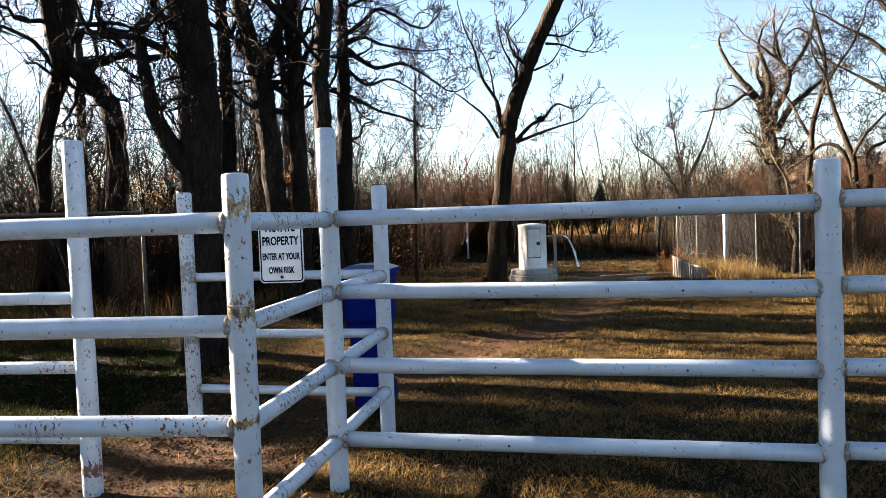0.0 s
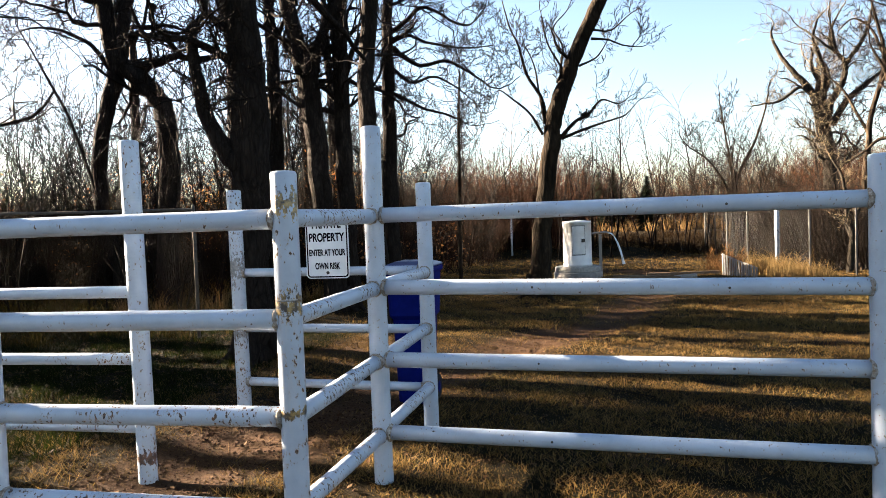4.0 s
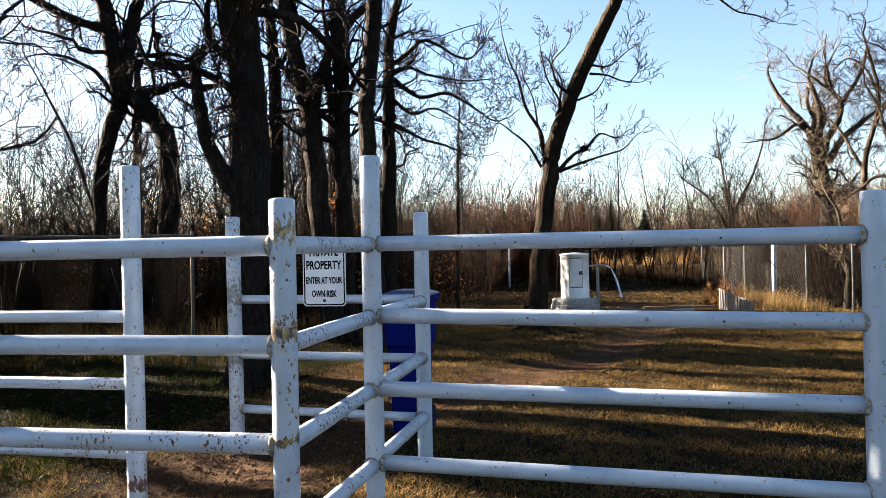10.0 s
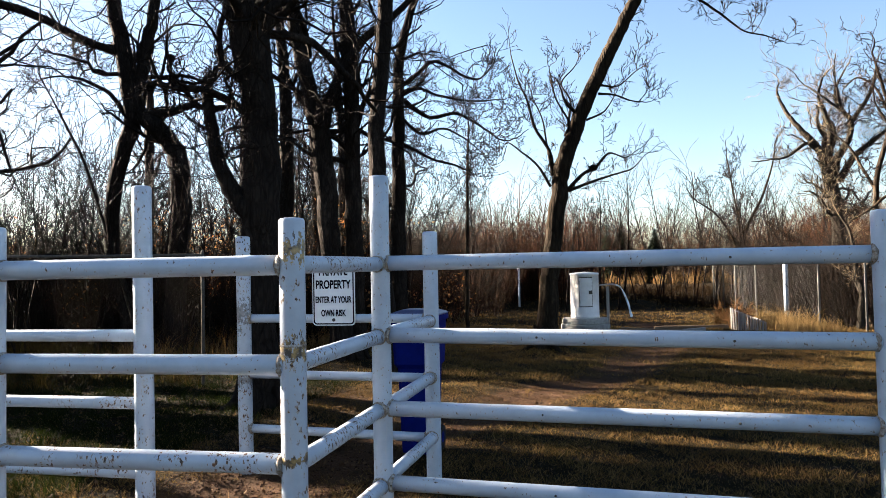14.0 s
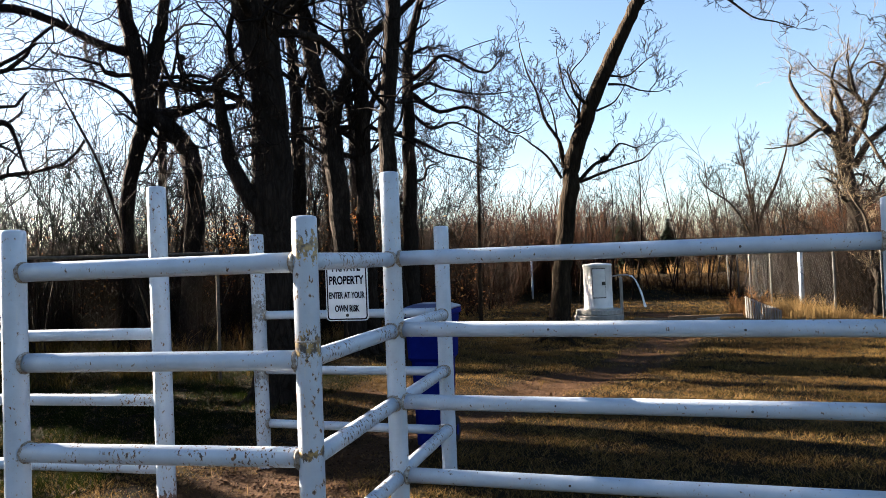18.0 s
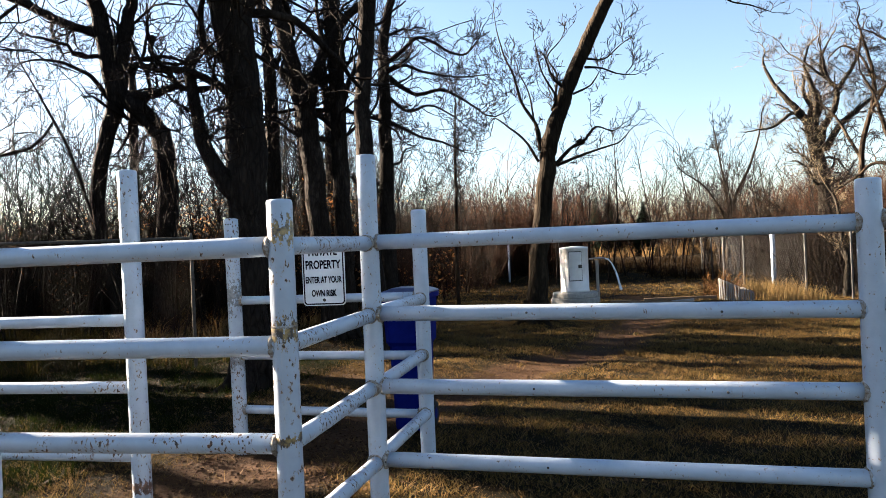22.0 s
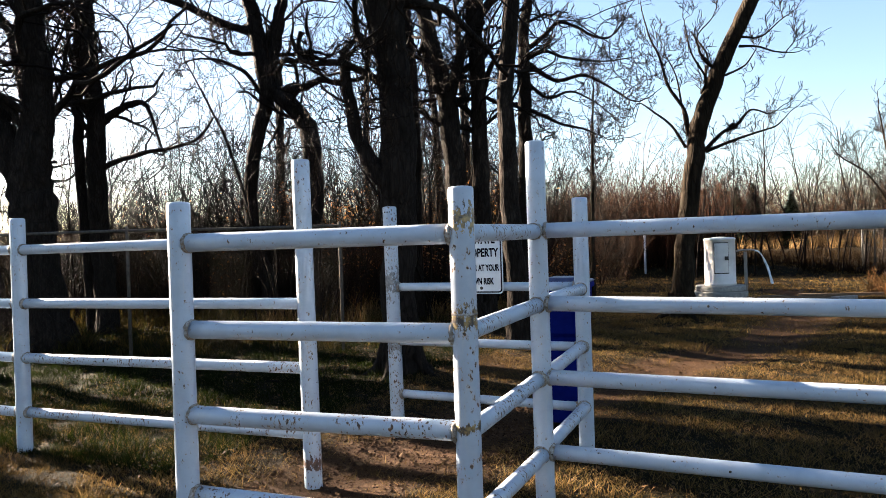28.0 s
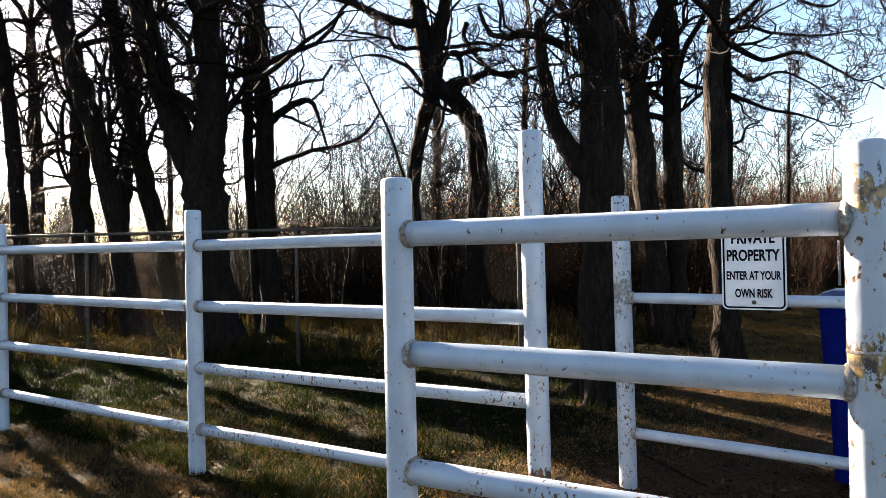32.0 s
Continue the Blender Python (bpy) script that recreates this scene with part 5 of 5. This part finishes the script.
blades("meadow_grass", 60000, (-58, -14.5, -6.0, 44.0), 0.42, 0.035, MEADOW, 17, "sunlit dry meadow grass beyond the grove", None, 1.0, 10)


def leaves(n, seed):
    r = np.random.default_rng(seed)
    x, y = r.normal(-3.5, 2.6, n), r.normal(6.6, 2.6, n)
    ok = (y > 2.3) & (x < 2.5) & (x > -10)
    x, y = x[ok], y[ok]
    k = len(x)
    z = ground_height(x, y) + r.uniform(0.004, 0.03, k)
    a = r.uniform(0, 2 * math.pi, k)
    l = r.uniform(0.008, 0.024, k)[:, None]
    u = np.stack([np.cos(a), np.sin(a), r.normal(0, 0.3, k)], -1) * l
    v = np.stack([-np.sin(a), np.cos(a), r.normal(0, 0.4, k)], -1) * l * 0.55
    c = np.stack([x, y, z], -1)
    V = np.stack([c - u, c - v, c + u, c + v], 1).reshape(-1, 3)
    F4 = np.arange(4 * k).reshape(-1, 4)
    tagged(link_mesh("fallen_leaves", arrays_mesh("fallen_leaves", V, F4, LEAF, False)), "scattered dry brown leaves on bare ground", "leaves", kind="stuff")



def crumbs(n, seed):
    """Small clods and pebbles loose on the trodden earth."""
    r = np.random.default_rng(seed)
    x, y = r.normal(-2.2, 0.75, n), r.normal(4.5, 1.1, n)
    k = n // 3
    t = r.uniform(0, 1, k)
    line = smooth_line(PATH_LINE, 8)[:, :2]
    q = line[(t * (len(line) - 1)).astype(int)]
    x[:k], y[:k] = q[:, 0] + r.normal(0, 0.35, k), q[:, 1] + r.normal(0, 0.35, k)
    l = 0.003 + 0.008 * r.random(n) ** 3
    c = np.stack([x, y, ground_height(x, y) + l * 0.35], -1)
    D = np.array([(1, 0, 0), (0, 1, 0), (-1, 0, 0), (0, -1, 0), (0, 0, 0.8), (0, 0, -0.8)])
    V = (c[:, None, :] + D[None] * l[:, None, None] * r.uniform(0.6, 1.4, (n, 6, 1))).reshape(-1, 3)
    F = np.array([(0, 1, 4), (1, 2, 4), (2, 3, 4), (3, 0, 4), (1, 0, 5), (2, 1, 5), (3, 2, 5), (0, 3, 5)])
    ob = link_mesh("earth_clods", arrays_mesh("earth_clods", V, (np.arange(n)[:, None, None] * 6 + F[None]).reshape(-1, 3), CLOD, False))
    tagged(ob, "loose brown clods and pebbles on the dirt path", "soil", kind="stuff")


crumbs(12000, 19)
leaves(9000, 9)
blades("straw_litter", 40000, (-5.5, 0.6, 2.3, 6.5), 0.012, 0.005, LAWN, 14, "trodden straw scattered on the bare dirt", None, 4.0, 3, True)
r8 = np.random.default_rng(88)
for k in range(34):
    x, y, a, ln = r8.normal(-4.2, 2.4), r8.uniform(4.9, 10.5), r8.uniform(0, 6.28), r8.uniform(0.25, 0.9)
    tb = Tubes()
    P = []
    for j in range(5):
        P.append((x, y, hz(x, y) + 0.012))
        a += r8.normal(0, 0.25)
        x, y = x + math.cos(a) * ln / 4, y + math.sin(a) * ln / 4
    rad = r8.uniform(0.004, 0.012)
    tb.add(P, rad * np.linspace(1, 0.4, 5), 5, 0.1, r8)
    tagged(link_mesh("stick", tb.mesh("stick", BARK)), "fallen bare stick lying on the leaf-strewn ground", "stick", "fallen sticks")


# ---------- warning sign ----------
def rounded(bm, w, h, r, y, m):
    vs = []
    for cx, cz, a0 in ((w / 2 - r, h / 2 - r, 0), (-w / 2 + r, h / 2 - r, 90), (-w / 2 + r, -h / 2 + r, 180), (w / 2 - r, -h / 2 + r, 270)):
        for k in range(6):
            a = radians(a0 + 18 * k)
            vs.append(bm.verts.new(m @ Vector((cx + r * math.cos(a), y, cz + r * math.sin(a)))))
    return vs


def slab_rounded(bm, w, h, r, y0, y1, m):
    a, b = rounded(bm, w, h, r, y0, m), rounded(bm, w, h, r, y1, m)
    n = len(a)
    bm.faces.new(a)
    bm.faces.new(b[::-1])
    for i in range(n):
        bm.faces.new((a[i], b[i], b[(i + 1) % n], a[(i + 1) % n]))
    bmesh.ops.recalc_face_normals(bm, faces=bm.faces)


def words(name, text, width, cap, place, parent, material):
    cu = bpy.data.curves.new(name, "FONT")
    cu.body, cu.align_x, cu.size, cu.extrude, cu.offset = text, "CENTER", 1.0, 0.006, 0.034
    ob = new(name, cu)
    bpy.context.view_layer.update()
    me = bpy.data.meshes.new_from_object(ob.evaluated_get(bpy.context.evaluated_depsgraph_get()))
    bpy.data.objects.remove(ob)
    xs = [v.co.x for v in me.vertices]
    ys = [v.co.y for v in me.vertices]
    sx, sy, cx = width / (max(xs) - min(xs)), cap / max(ys), (max(xs) + min(xs)) / 2
    for v in me.vertices:
        v.co = Vector(((v.co.x - cx) * sx, -0.0026 - 0.05 * v.co.z, v.co.y * sy))
    me.transform(place)
    me.materials.clear()
    me.materials.append(material)
    link_mesh(name, me, parent)


SIGN_AT = Matrix.Translation((-1.742, 4.607, 1.0)) @ Matrix.Rotation(radians(4), 4, "Z")
sign = thing("warning_sign", SIGN_AT.translation, "white metal private property sign with black lettering and border", "sign")
SM = SIGN_AT @ Matrix.Translation((0, 0, 0.2285))
bm = bmesh.new()
slab_rounded(bm, 0.305, 0.457, 0.028, 0.0, 0.004, SM)
part("plate", bm, SIGN_WHITE, sign)
bm = bmesh.new()
o, i = rounded(bm, 0.291, 0.443, 0.024, -0.0015, SM), rounded(bm, 0.273, 0.425, 0.017, -0.0015, SM)
for k in range(len(o)):
    bm.faces.new((o[k], o[(k + 1) % len(o)], i[(k + 1) % len(o)], i[k]))
bmesh.ops.solidify(bm, geom=bm.faces, thickness=-0.0012)
part("border", bm, SIGN_INK, sign, "black border line")
for text, w, cap, z in (("PRIVATE", 0.205, 0.056, 0.338), ("PROPERTY", 0.252, 0.056, 0.250), ("ENTER AT YOUR", 0.258, 0.043, 0.154), ("OWN RISK", 0.178, 0.043, 0.064)):
    words("lettering", text, w, cap, SIGN_AT @ Matrix.Translation((0, 0, z)), sign, SIGN_INK)
for z in (0.038, 0.42):
    bm = bmesh.new()
    lathe(bm, [(0.011, 0.0), (0.011, 0.004), (0.007, 0.007)], 12, SIGN_AT @ Matrix.Translation((0, -0.001, z)) @ Matrix.Rotation(radians(90), 4, "X"))
    part("bolt", bm, STEEL_DARK, sign, "dark bolt head")
bm = bmesh.new()
box(bm, (-0.02, 0.006, 0.0), (0.02, 0.012, 0.44), 0.001, SIGN_AT)
part("bracket", bm, STEEL, sign)


# ---------- wheeled bin ----------
BIN = Matrix.Translation((-1.385, 5.32, hz(-1.385, 5.32))) @ Matrix.Rotation(radians(4), 4, "Z") @ Matrix.Diagonal((0.93, 0.93, 0.985, 1))
bin_ = thing("wheeled_bin", BIN.translation, "blue plastic wheeled rubbish bin behind the white fence", "bin")


def frustum(bm, levels, m, bevel=0.0):
    """Rectangular body from (half width, half depth, height) levels."""
    rings = [[bm.verts.new(m @ Vector((sx * w, sy * d, z))) for sx, sy in ((-1, -1), (1, -1), (1, 1), (-1, 1))] for w, d, z in levels]
    for a, b in zip(rings, rings[1:]):
        for k in range(4):
            bm.faces.new((a[k], a[(k + 1) % 4], b[(k + 1) % 4], b[k]))
    bm.faces.new(rings[0][::-1])
    bm.faces.new(rings[-1])
    if bevel:
        es = [e for e in bm.edges if abs((e.verts[0].co - e.verts[1].co).normalized().z) > 0.6]
        bmesh.ops.bevel(bm, geom=es, offset=bevel, segments=3, affect="EDGES")


bm = bmesh.new()
frustum(bm, [(0.125, 0.13, 0.03), (0.13, 0.135, 0.05), (0.148, 0.155, 0.66), (0.17, 0.175, 0.69), (0.185, 0.195, 1.02)], BIN, 0.03)
body = part("body", bm, BLUE, bin_, "deep blue tapered plastic body")
bm = bmesh.new()
frustum(bm, [(0.193, 0.205, 1.015), (0.20, 0.21, 1.022), (0.20, 0.21, 1.05), (0.193, 0.205, 1.056)], BIN, 0.02)
part("rim", bm, BLUE, body)
bm = bmesh.new()
frustum(bm, [(0.196, 0.207, 1.058), (0.20, 0.212, 1.066), (0.19, 0.20, 1.074), (0.12, 0.14, 1.098), (0.105, 0.12, 1.101)], BIN, 0.012)
part("lid", bm, BLUE_LID, bin_, "weathered paler blue domed lid")
for sx in (-1, 1):
    bm = bmesh.new()
    lathe(bm, [(0.07, -0.022), (0.095, -0.022), (0.1, -0.012), (0.1, 0.012), (0.095, 0.022), (0.07, 0.022)], 20, BIN @ Matrix.Translation((sx * 0.12, 0.16, 0.1)) @ Matrix.Rotation(radians(90), 4, "Y"))
    wheel = part("wheel", bm, RUBBER, bin_, "", True)
    bm = bmesh.new()
    lathe(bm, [(0.068, -0.018), (0.068, 0.018), (0.02, 0.026)], 16, BIN @ Matrix.Translation((sx * 0.12, 0.16, 0.1)) @ Matrix.Rotation(radians(90 * sx), 4, "Y"))
    part("hub", bm, BLUE, wheel)
tb = Tubes()
tb.add([BIN @ Vector(p) for p in ((-0.15, 0.20, 1.03), (-0.15, 0.25, 1.04), (0.15, 0.25, 1.04), (0.15, 0.20, 1.03))], [0.014] * 4, 8)
hb = link_mesh("handle", tb.mesh("handle", BLUE), bin_)


# ---------- well tank with running spout ----------
WX, WY = -1.345, 16.62
WZ = hz(WX, WY)
tank = thing("well_tank", (WX, WY, WZ), "white cylindrical well housing on a stepped concrete base", "tank")
W0 = Matrix.Translation((WX, WY, WZ + 0.03))
bm = bmesh.new()
lathe(bm, [(0.54, -0.2), (0.55, 0.10), (0.535, 0.125)], 28, W0)
part("base_ring", bm, CONCRETE, tank, "grey concrete footing ring")
bm = bmesh.new()
lathe(bm, [(0.50, 0.126), (0.515, 0.14), (0.515, 0.225), (0.50, 0.245)], 28, W0)
part("base_ring", bm, CONCRETE, tank, "pale concrete upper ring")
bm = bmesh.new()
lathe(bm, [(0.325, 0.245), (0.325, 0.30), (0.318, 0.305), (0.318, 1.215), (0.327, 1.22), (0.327, 1.245), (0.31, 1.262), (0.02, 1.29)], 40, W0)
shell = part("shell", bm, TANK, tank, "", True)
bm = bmesh.new()
for k in range(9):
    a0, a1 = radians(-104 + 5.6 * k), radians(-104 + 5.6 * (k + 1))
    lo, hi, r0, r1 = 0.52, 1.15, 0.3195, 0.3265
    q = [[bm.verts.new(W0 @ Vector((r * math.cos(a), r * math.sin(a), z))) for a in (a0, a1) for z in (lo, hi)] for r in (r0, r1)]
    bm.faces.new((q[1][0], q[1][2], q[1][3], q[1][1]))
    bm.faces.new((q[0][1], q[1][1], q[1][3], q[0][3]))
    bm.faces.new((q[0][0], q[0][2], q[1][2], q[1][0]))
    if k in (0, 8):
        c = 0 if k == 0 else 2
        bm.faces.new((q[0][c], q[1][c], q[1][c + 1], q[0][c + 1]))
bmesh.ops.remove_doubles(bm, verts=bm.verts[:], dist=0.0005)
door = part("door", bm, TANK, tank, "slightly proud curved access door")
for a0, a1, z0, z1 in ((-105.5, -52.5, 0.50, 0.52), (-105.5, -52.5, 1.15, 1.17), (-106, -104, 0.50, 1.17), (-53.6, -51.6, 0.50, 1.17)):
    bm = bmesh.new()
    n = max(1, int((a1 - a0) / 6))
    for k in range(n):
        b0, b1 = radians(a0 + (a1 - a0) * k / n), radians(a0 + (a1 - a0) * (k + 1) / n)
        bm.faces.new([bm.verts.new(W0 @ Vector((0.3215 * math.cos(a), 0.3215 * math.sin(a), z))) for a, z in ((b0, z0), (b1, z0), (b1, z1), (b0, z1))])
    part("seam", bm, STEEL_DARK, door, "dark gap round the door")
bm = bmesh.new()
LA = radians(-62)
box(bm, (-0.035, -0.05, -0.04), (0.035, 0.0, 0.04), 0.008, W0 @ Matrix.Translation((0.324 * math.cos(LA), 0.324 * math.sin(LA), 0.83)) @ Matrix.Rotation(LA + radians(90), 4, "Z"))
part("latch", bm, STEEL_DARK, door, "dark padlocked latch")
for z in (0.62, 1.05):
    bm = bmesh.new()
    HA = radians(-104)
    box(bm, (-0.012, -0.02, -0.035), (0.012, 0.0, 0.035), 0.003, W0 @ Matrix.Translation((0.322 * math.cos(HA), 0.322 * math.sin(HA), z)) @ Matrix.Rotation(HA + radians(90), 4, "Z"))
    part("hinge", bm, STEEL, door)
tb = Tubes()
sp = smooth_line([(WX + 0.30, WY - 0.02, WZ + 1.0), (WX + 0.45, WY - 0.02, WZ + 1.02), (WX + 0.62, WY - 0.02, WZ + 1.025), (WX + 0.70, WY - 0.02, WZ + 1.01)], 4)
tb.add(sp, [0.018] * len(sp), 10)
link_mesh("spout", tb.mesh("spout", STEEL), tank, "galvanised spout pipe")
tb = Tubes()
r7 = np.random.default_rng(7)
for k in range(7):
    arc = []
    vx, zz = 0.55 + r7.uniform(-0.04, 0.04), r7.uniform(-0.012, 0.012)
    for t in np.linspace(0, 0.39, 12):
        arc.append((WX + 0.70 + vx * t * (1.45 + 0.1 * r7.random()), WY - 0.02 + r7.normal(0, 0.006 + 0.02 * t), WZ + 1.005 + zz + 0.12 * t - 4.9 * t * t))
    tb.add(arc, 0.0085 * (1 + 0.35 * r7.standard_normal(12).clip(-1, 1)), 6)
tagged(link_mesh("water_jet", tb.mesh("water_jet", SPRAY)), "thin jet of clear water falling from the spout", "water")
bm = bmesh.new()
box(bm, (WX + 0.48, WY - 0.05, WZ - 0.15), (WX + 0.545, WY + 0.01, WZ + 0.985), 0.006)
tagged(part("support_post", bm, WOOD), "short wooden stake propping up the spout pipe", "post")
bm = bmesh.new()
bmesh.ops.create_grid(bm, x_segments=8, y_segments=6, size=1.0, matrix=Matrix.Translation((WX + 1.35, WY - 0.05, hz(0.0, 16.5) + 0.012)) @ Matrix.Diagonal((0.55, 0.28, 1, 1)))
for v in bm.verts:
    k = math.hypot((v.co.x - WX - 1.35) / 0.55, (v.co.y - WY + 0.05) / 0.28)
    if k > 1:
        v.co.x += (WX + 1.35 - v.co.x) * (1 - 1 / k)
        v.co.y += (WY - 0.05 - v.co.y) * (1 - 1 / k)
tagged(part("puddle", bm, POND), "dark shallow puddle under the spout", "water")
for k, (x0, y0, x1, y1, m, lab) in enumerate(((-0.55, 16.25, 0.85, 16.05, DARKWOOD, "wet dark timber edging beside the puddle"), (0.15, 17.15, 1.7, 16.95, DARKWOOD, "dark wet plank lying across the lawn by the well"), (0.75, 16.35, 1.2, 16.5, WOOD, "short pale board lying on the grass"))):
    bm = bmesh.new()
    mm, ln = between((x0, y0, hz(x0, y0)), (x1, y1, hz(x1, y1)))
    box(bm, (-0.03, -0.09, 0), (0.05, 0.09, ln), 0.008, mm)
    tagged(part("plank", bm, m), lab, "plank")


# ---------- chain-link fences ----------
def chain_link(label, line, height, cell, post_r, wire, posts=None, metal=STEEL, rail_metal=STEEL, wire_metal=WIRE):
    first = line[0]
    fence = thing("chain_link_fence", (first[0], first[1], hz(*first)), label, "fence")
    net = Tubes()
    for (ax, ay), (bx, by) in zip(line, line[1:]):
        ln = math.hypot(bx - ax, by - ay)
        ux, uy = (bx - ax) / ln, (by - ay) / ln
        n = int(ln / cell)
        rows = int(height / cell)
        for k in range(n):
            s = k * cell
            P = []
            for j in range(rows + 1):
                q = s + (cell if (j + k) % 2 else 0.0) * 0.98
                x, y = ax + ux * q, ay + uy * q
                P.append((x, y, hz(x, y) + 0.03 + j * (height - 0.06) / rows))
            net.add(P, [wire] * len(P), 3)
        r = Tubes()
        r.add([(ax, ay, hz(ax, ay) + height), ((ax + bx) / 2, (ay + by) / 2, (hz(ax, ay) + hz(bx, by)) / 2 + height - 0.008), (bx, by, hz(bx, by) + height)], [0.019] * 3, 8)
        link_mesh("top_rail", r.mesh("top_rail", rail_metal), fence)
    link_mesh("mesh", net.mesh("mesh", wire_metal), fence, "wire diamond mesh")
    for k, (x, y) in enumerate(line):
        bm = bmesh.new()
        rr, m = (post_r, metal) if not posts or k not in posts else (0.055, PAINT)
        lathe(bm, [(rr, -0.3), (rr, height + 0.03), (rr * 0.6, height + 0.06)], 12, Matrix.Translation((x, y, hz(x, y))))
        part("post", bm, m, fence, "thick white painted post" if m is PAINT else "", True)
    return fence


chain_link("rusty chain-link fence running along the front of the grove", [(-14.6, 1.9), (-12.1, 3.5), (-9.7, 5.06), (-7.45, 6.5), (-5.2, 7.95)], 1.66, 0.05, 0.022, 0.0011, metal=STEEL_DARK, rail_metal=STEEL_DARK)
chain_link("grey chain-link fence between lawn and pond", [(2.0, 26.2), (2.2, 24.6), (2.4, 22.9), (2.72, 20.8), (3.09, 18.4), (3.4, 16.4), (4.25, 16.4), (6.1, 16.5), (8.4, 16.7), (10.8, 16.9)], 1.47, 0.07, 0.022, 0.0012, posts=(4,), metal=GREY_POST, rail_metal=STEEL, wire_metal=WIRE_GREY)

boards = thing("board_fence", (2.0, 16.4, hz(2.0, 16.4)), "low row of weathered whitish boards beside the chain-link fence", "fence")
for k in range(15):
    x, y = 1.74 + 0.043 * k, 16.64 - 0.036 * k
    bm = bmesh.new()
    h = 0.47 - 0.017 * k + 0.01 * math.sin(7 * k)
    box(bm, (-0.016, -0.01, -0.1), (0.016, 0.01, h), 0.003, Matrix.Translation((x, y, hz(x, y))) @ Matrix.Rotation(radians(-40), 4, "Z") @ Matrix.Rotation(radians(2.0 * math.sin(5 * k)), 4, "Y"))
    part("board", bm, PICKET, boards)
bm = bmesh.new()
mm, ln = between((1.72, 16.68, hz(1.72, 16.68) + 0.45), (2.36, 16.15, hz(2.36, 16.15) + 0.20))
box(bm, (-0.014, -0.012, 0), (0.014, 0.012, ln), 0.003, mm)
part("cap_rail", bm, PICKET, boards, "thin whitened rail along the board tops")
rb2 = np.random.default_rng(77)
for bx, by, bh in ((1.93, 17.3, 0.66), (1.72, 17.9, 0.5)):
    v, f = sapling_arrays(rb2, bh, 44, 0.42, 0.007, 6, 3, 1, 1, 0.16, 5)
    bush = new("dry_bush", arrays_mesh("dry_bush", v, f, RUSSET))
    bush.matrix_basis = Matrix.Translation((bx, by, hz(bx, by)))
    tagged(bush, "dense russet dry bush beside the low board fence", "bush", "dry bushes")

NX, NY = -8.76, 19.6
NZ = hz(NX, NY)
bird = thing("nest_box", (NX, NY, NZ), "pale weathered nest box on a pole deep among the trees", "nest box")
bm = bmesh.new()
lathe(bm, [(0.03, -0.2), (0.03, 2.3 - NZ)], 12, Matrix.Translation((NX, NY, NZ)))
part("pole", bm, GREY_POST, bird, "", True)
bm = bmesh.new()
box(bm, (NX - 0.12, NY - 0.1, 2.2), (NX + 0.12, NY + 0.1, 2.86), 0.01)
part("box", bm, WOOD, bird)
bm = bmesh.new()
box(bm, (NX - 0.15, NY - 0.14, 2.862), (NX + 0.15, NY + 0.13, 2.89), 0.006)
part("roof", bm, WOOD, bird, "slightly overhanging flat board roof")
for x, y, h in ((-4.35, 24.2, 1.3), (-3.3, 24.6, 1.1)):
    bm = bmesh.new()
    lathe(bm, [(0.035, -0.2), (0.035, h), (0.02, h + 0.02)], 10, Matrix.Translation((x, y, hz(x, y))))
    tagged(part("marker_post", bm, PAINT, None, "", True), "slim white marker post at the lawn's end", "post")


# ---------- leaves still hanging in the brush ----------
def hanging(n, seed):
    r = np.random.default_rng(seed)
    clump = np.stack([r.uniform(-16.0, -4.5, 60), r.normal(14.6, 1.6, 60), r.uniform(0.4, 2.6, 60)], -1)
    c = clump[r.integers(0, 60, n)] + r.normal(0, 0.32, (n, 3))
    c[:, 2] = np.maximum(c[:, 2], ground_height(c[:, 0], c[:, 1]) + 0.1)
    a, b = r.standard_normal((n, 3)), r.standard_normal((n, 3))
    l = r.uniform(0.02, 0.05, n)[:, None]
    a = a / np.linalg.norm(a, axis=1, keepdims=True) * l
    b = b / np.linalg.norm(b, axis=1, keepdims=True) * l * 0.6
    V = np.stack([c - a, c - b, c + a, c + b], 1).reshape(-1, 3)
    tagged(link_mesh("dry_leaves", arrays_mesh("dry_leaves", V, np.arange(4 * n).reshape(-1, 4), HANGING, False)), "russet dry leaves still hanging in the undergrowth", "leaves", kind="stuff")


hanging(7000, 31)


# ---------- small wear ----------
for dz in (-0.02, 0.0, 0.02):
    plug(rear, L[0] + dz, L[1] - 0.0515, 1.585, 0.005)
bm = bmesh.new()
bmesh.ops.create_icosphere(bm, subdivisions=2, radius=0.055, matrix=Matrix.Translation((-0.70, 12.32, 3.06)) @ Matrix.Diagonal((1.5, 0.9, 0.9, 1)))
rb = random.Random(4)
for v in bm.verts:
    v.co += Vector((rb.uniform(-1, 1), rb.uniform(-1, 1), rb.uniform(-1, 1))) * 0.018
part("burl", bm, BARK, tree_wt, "dark knotty burl", True)
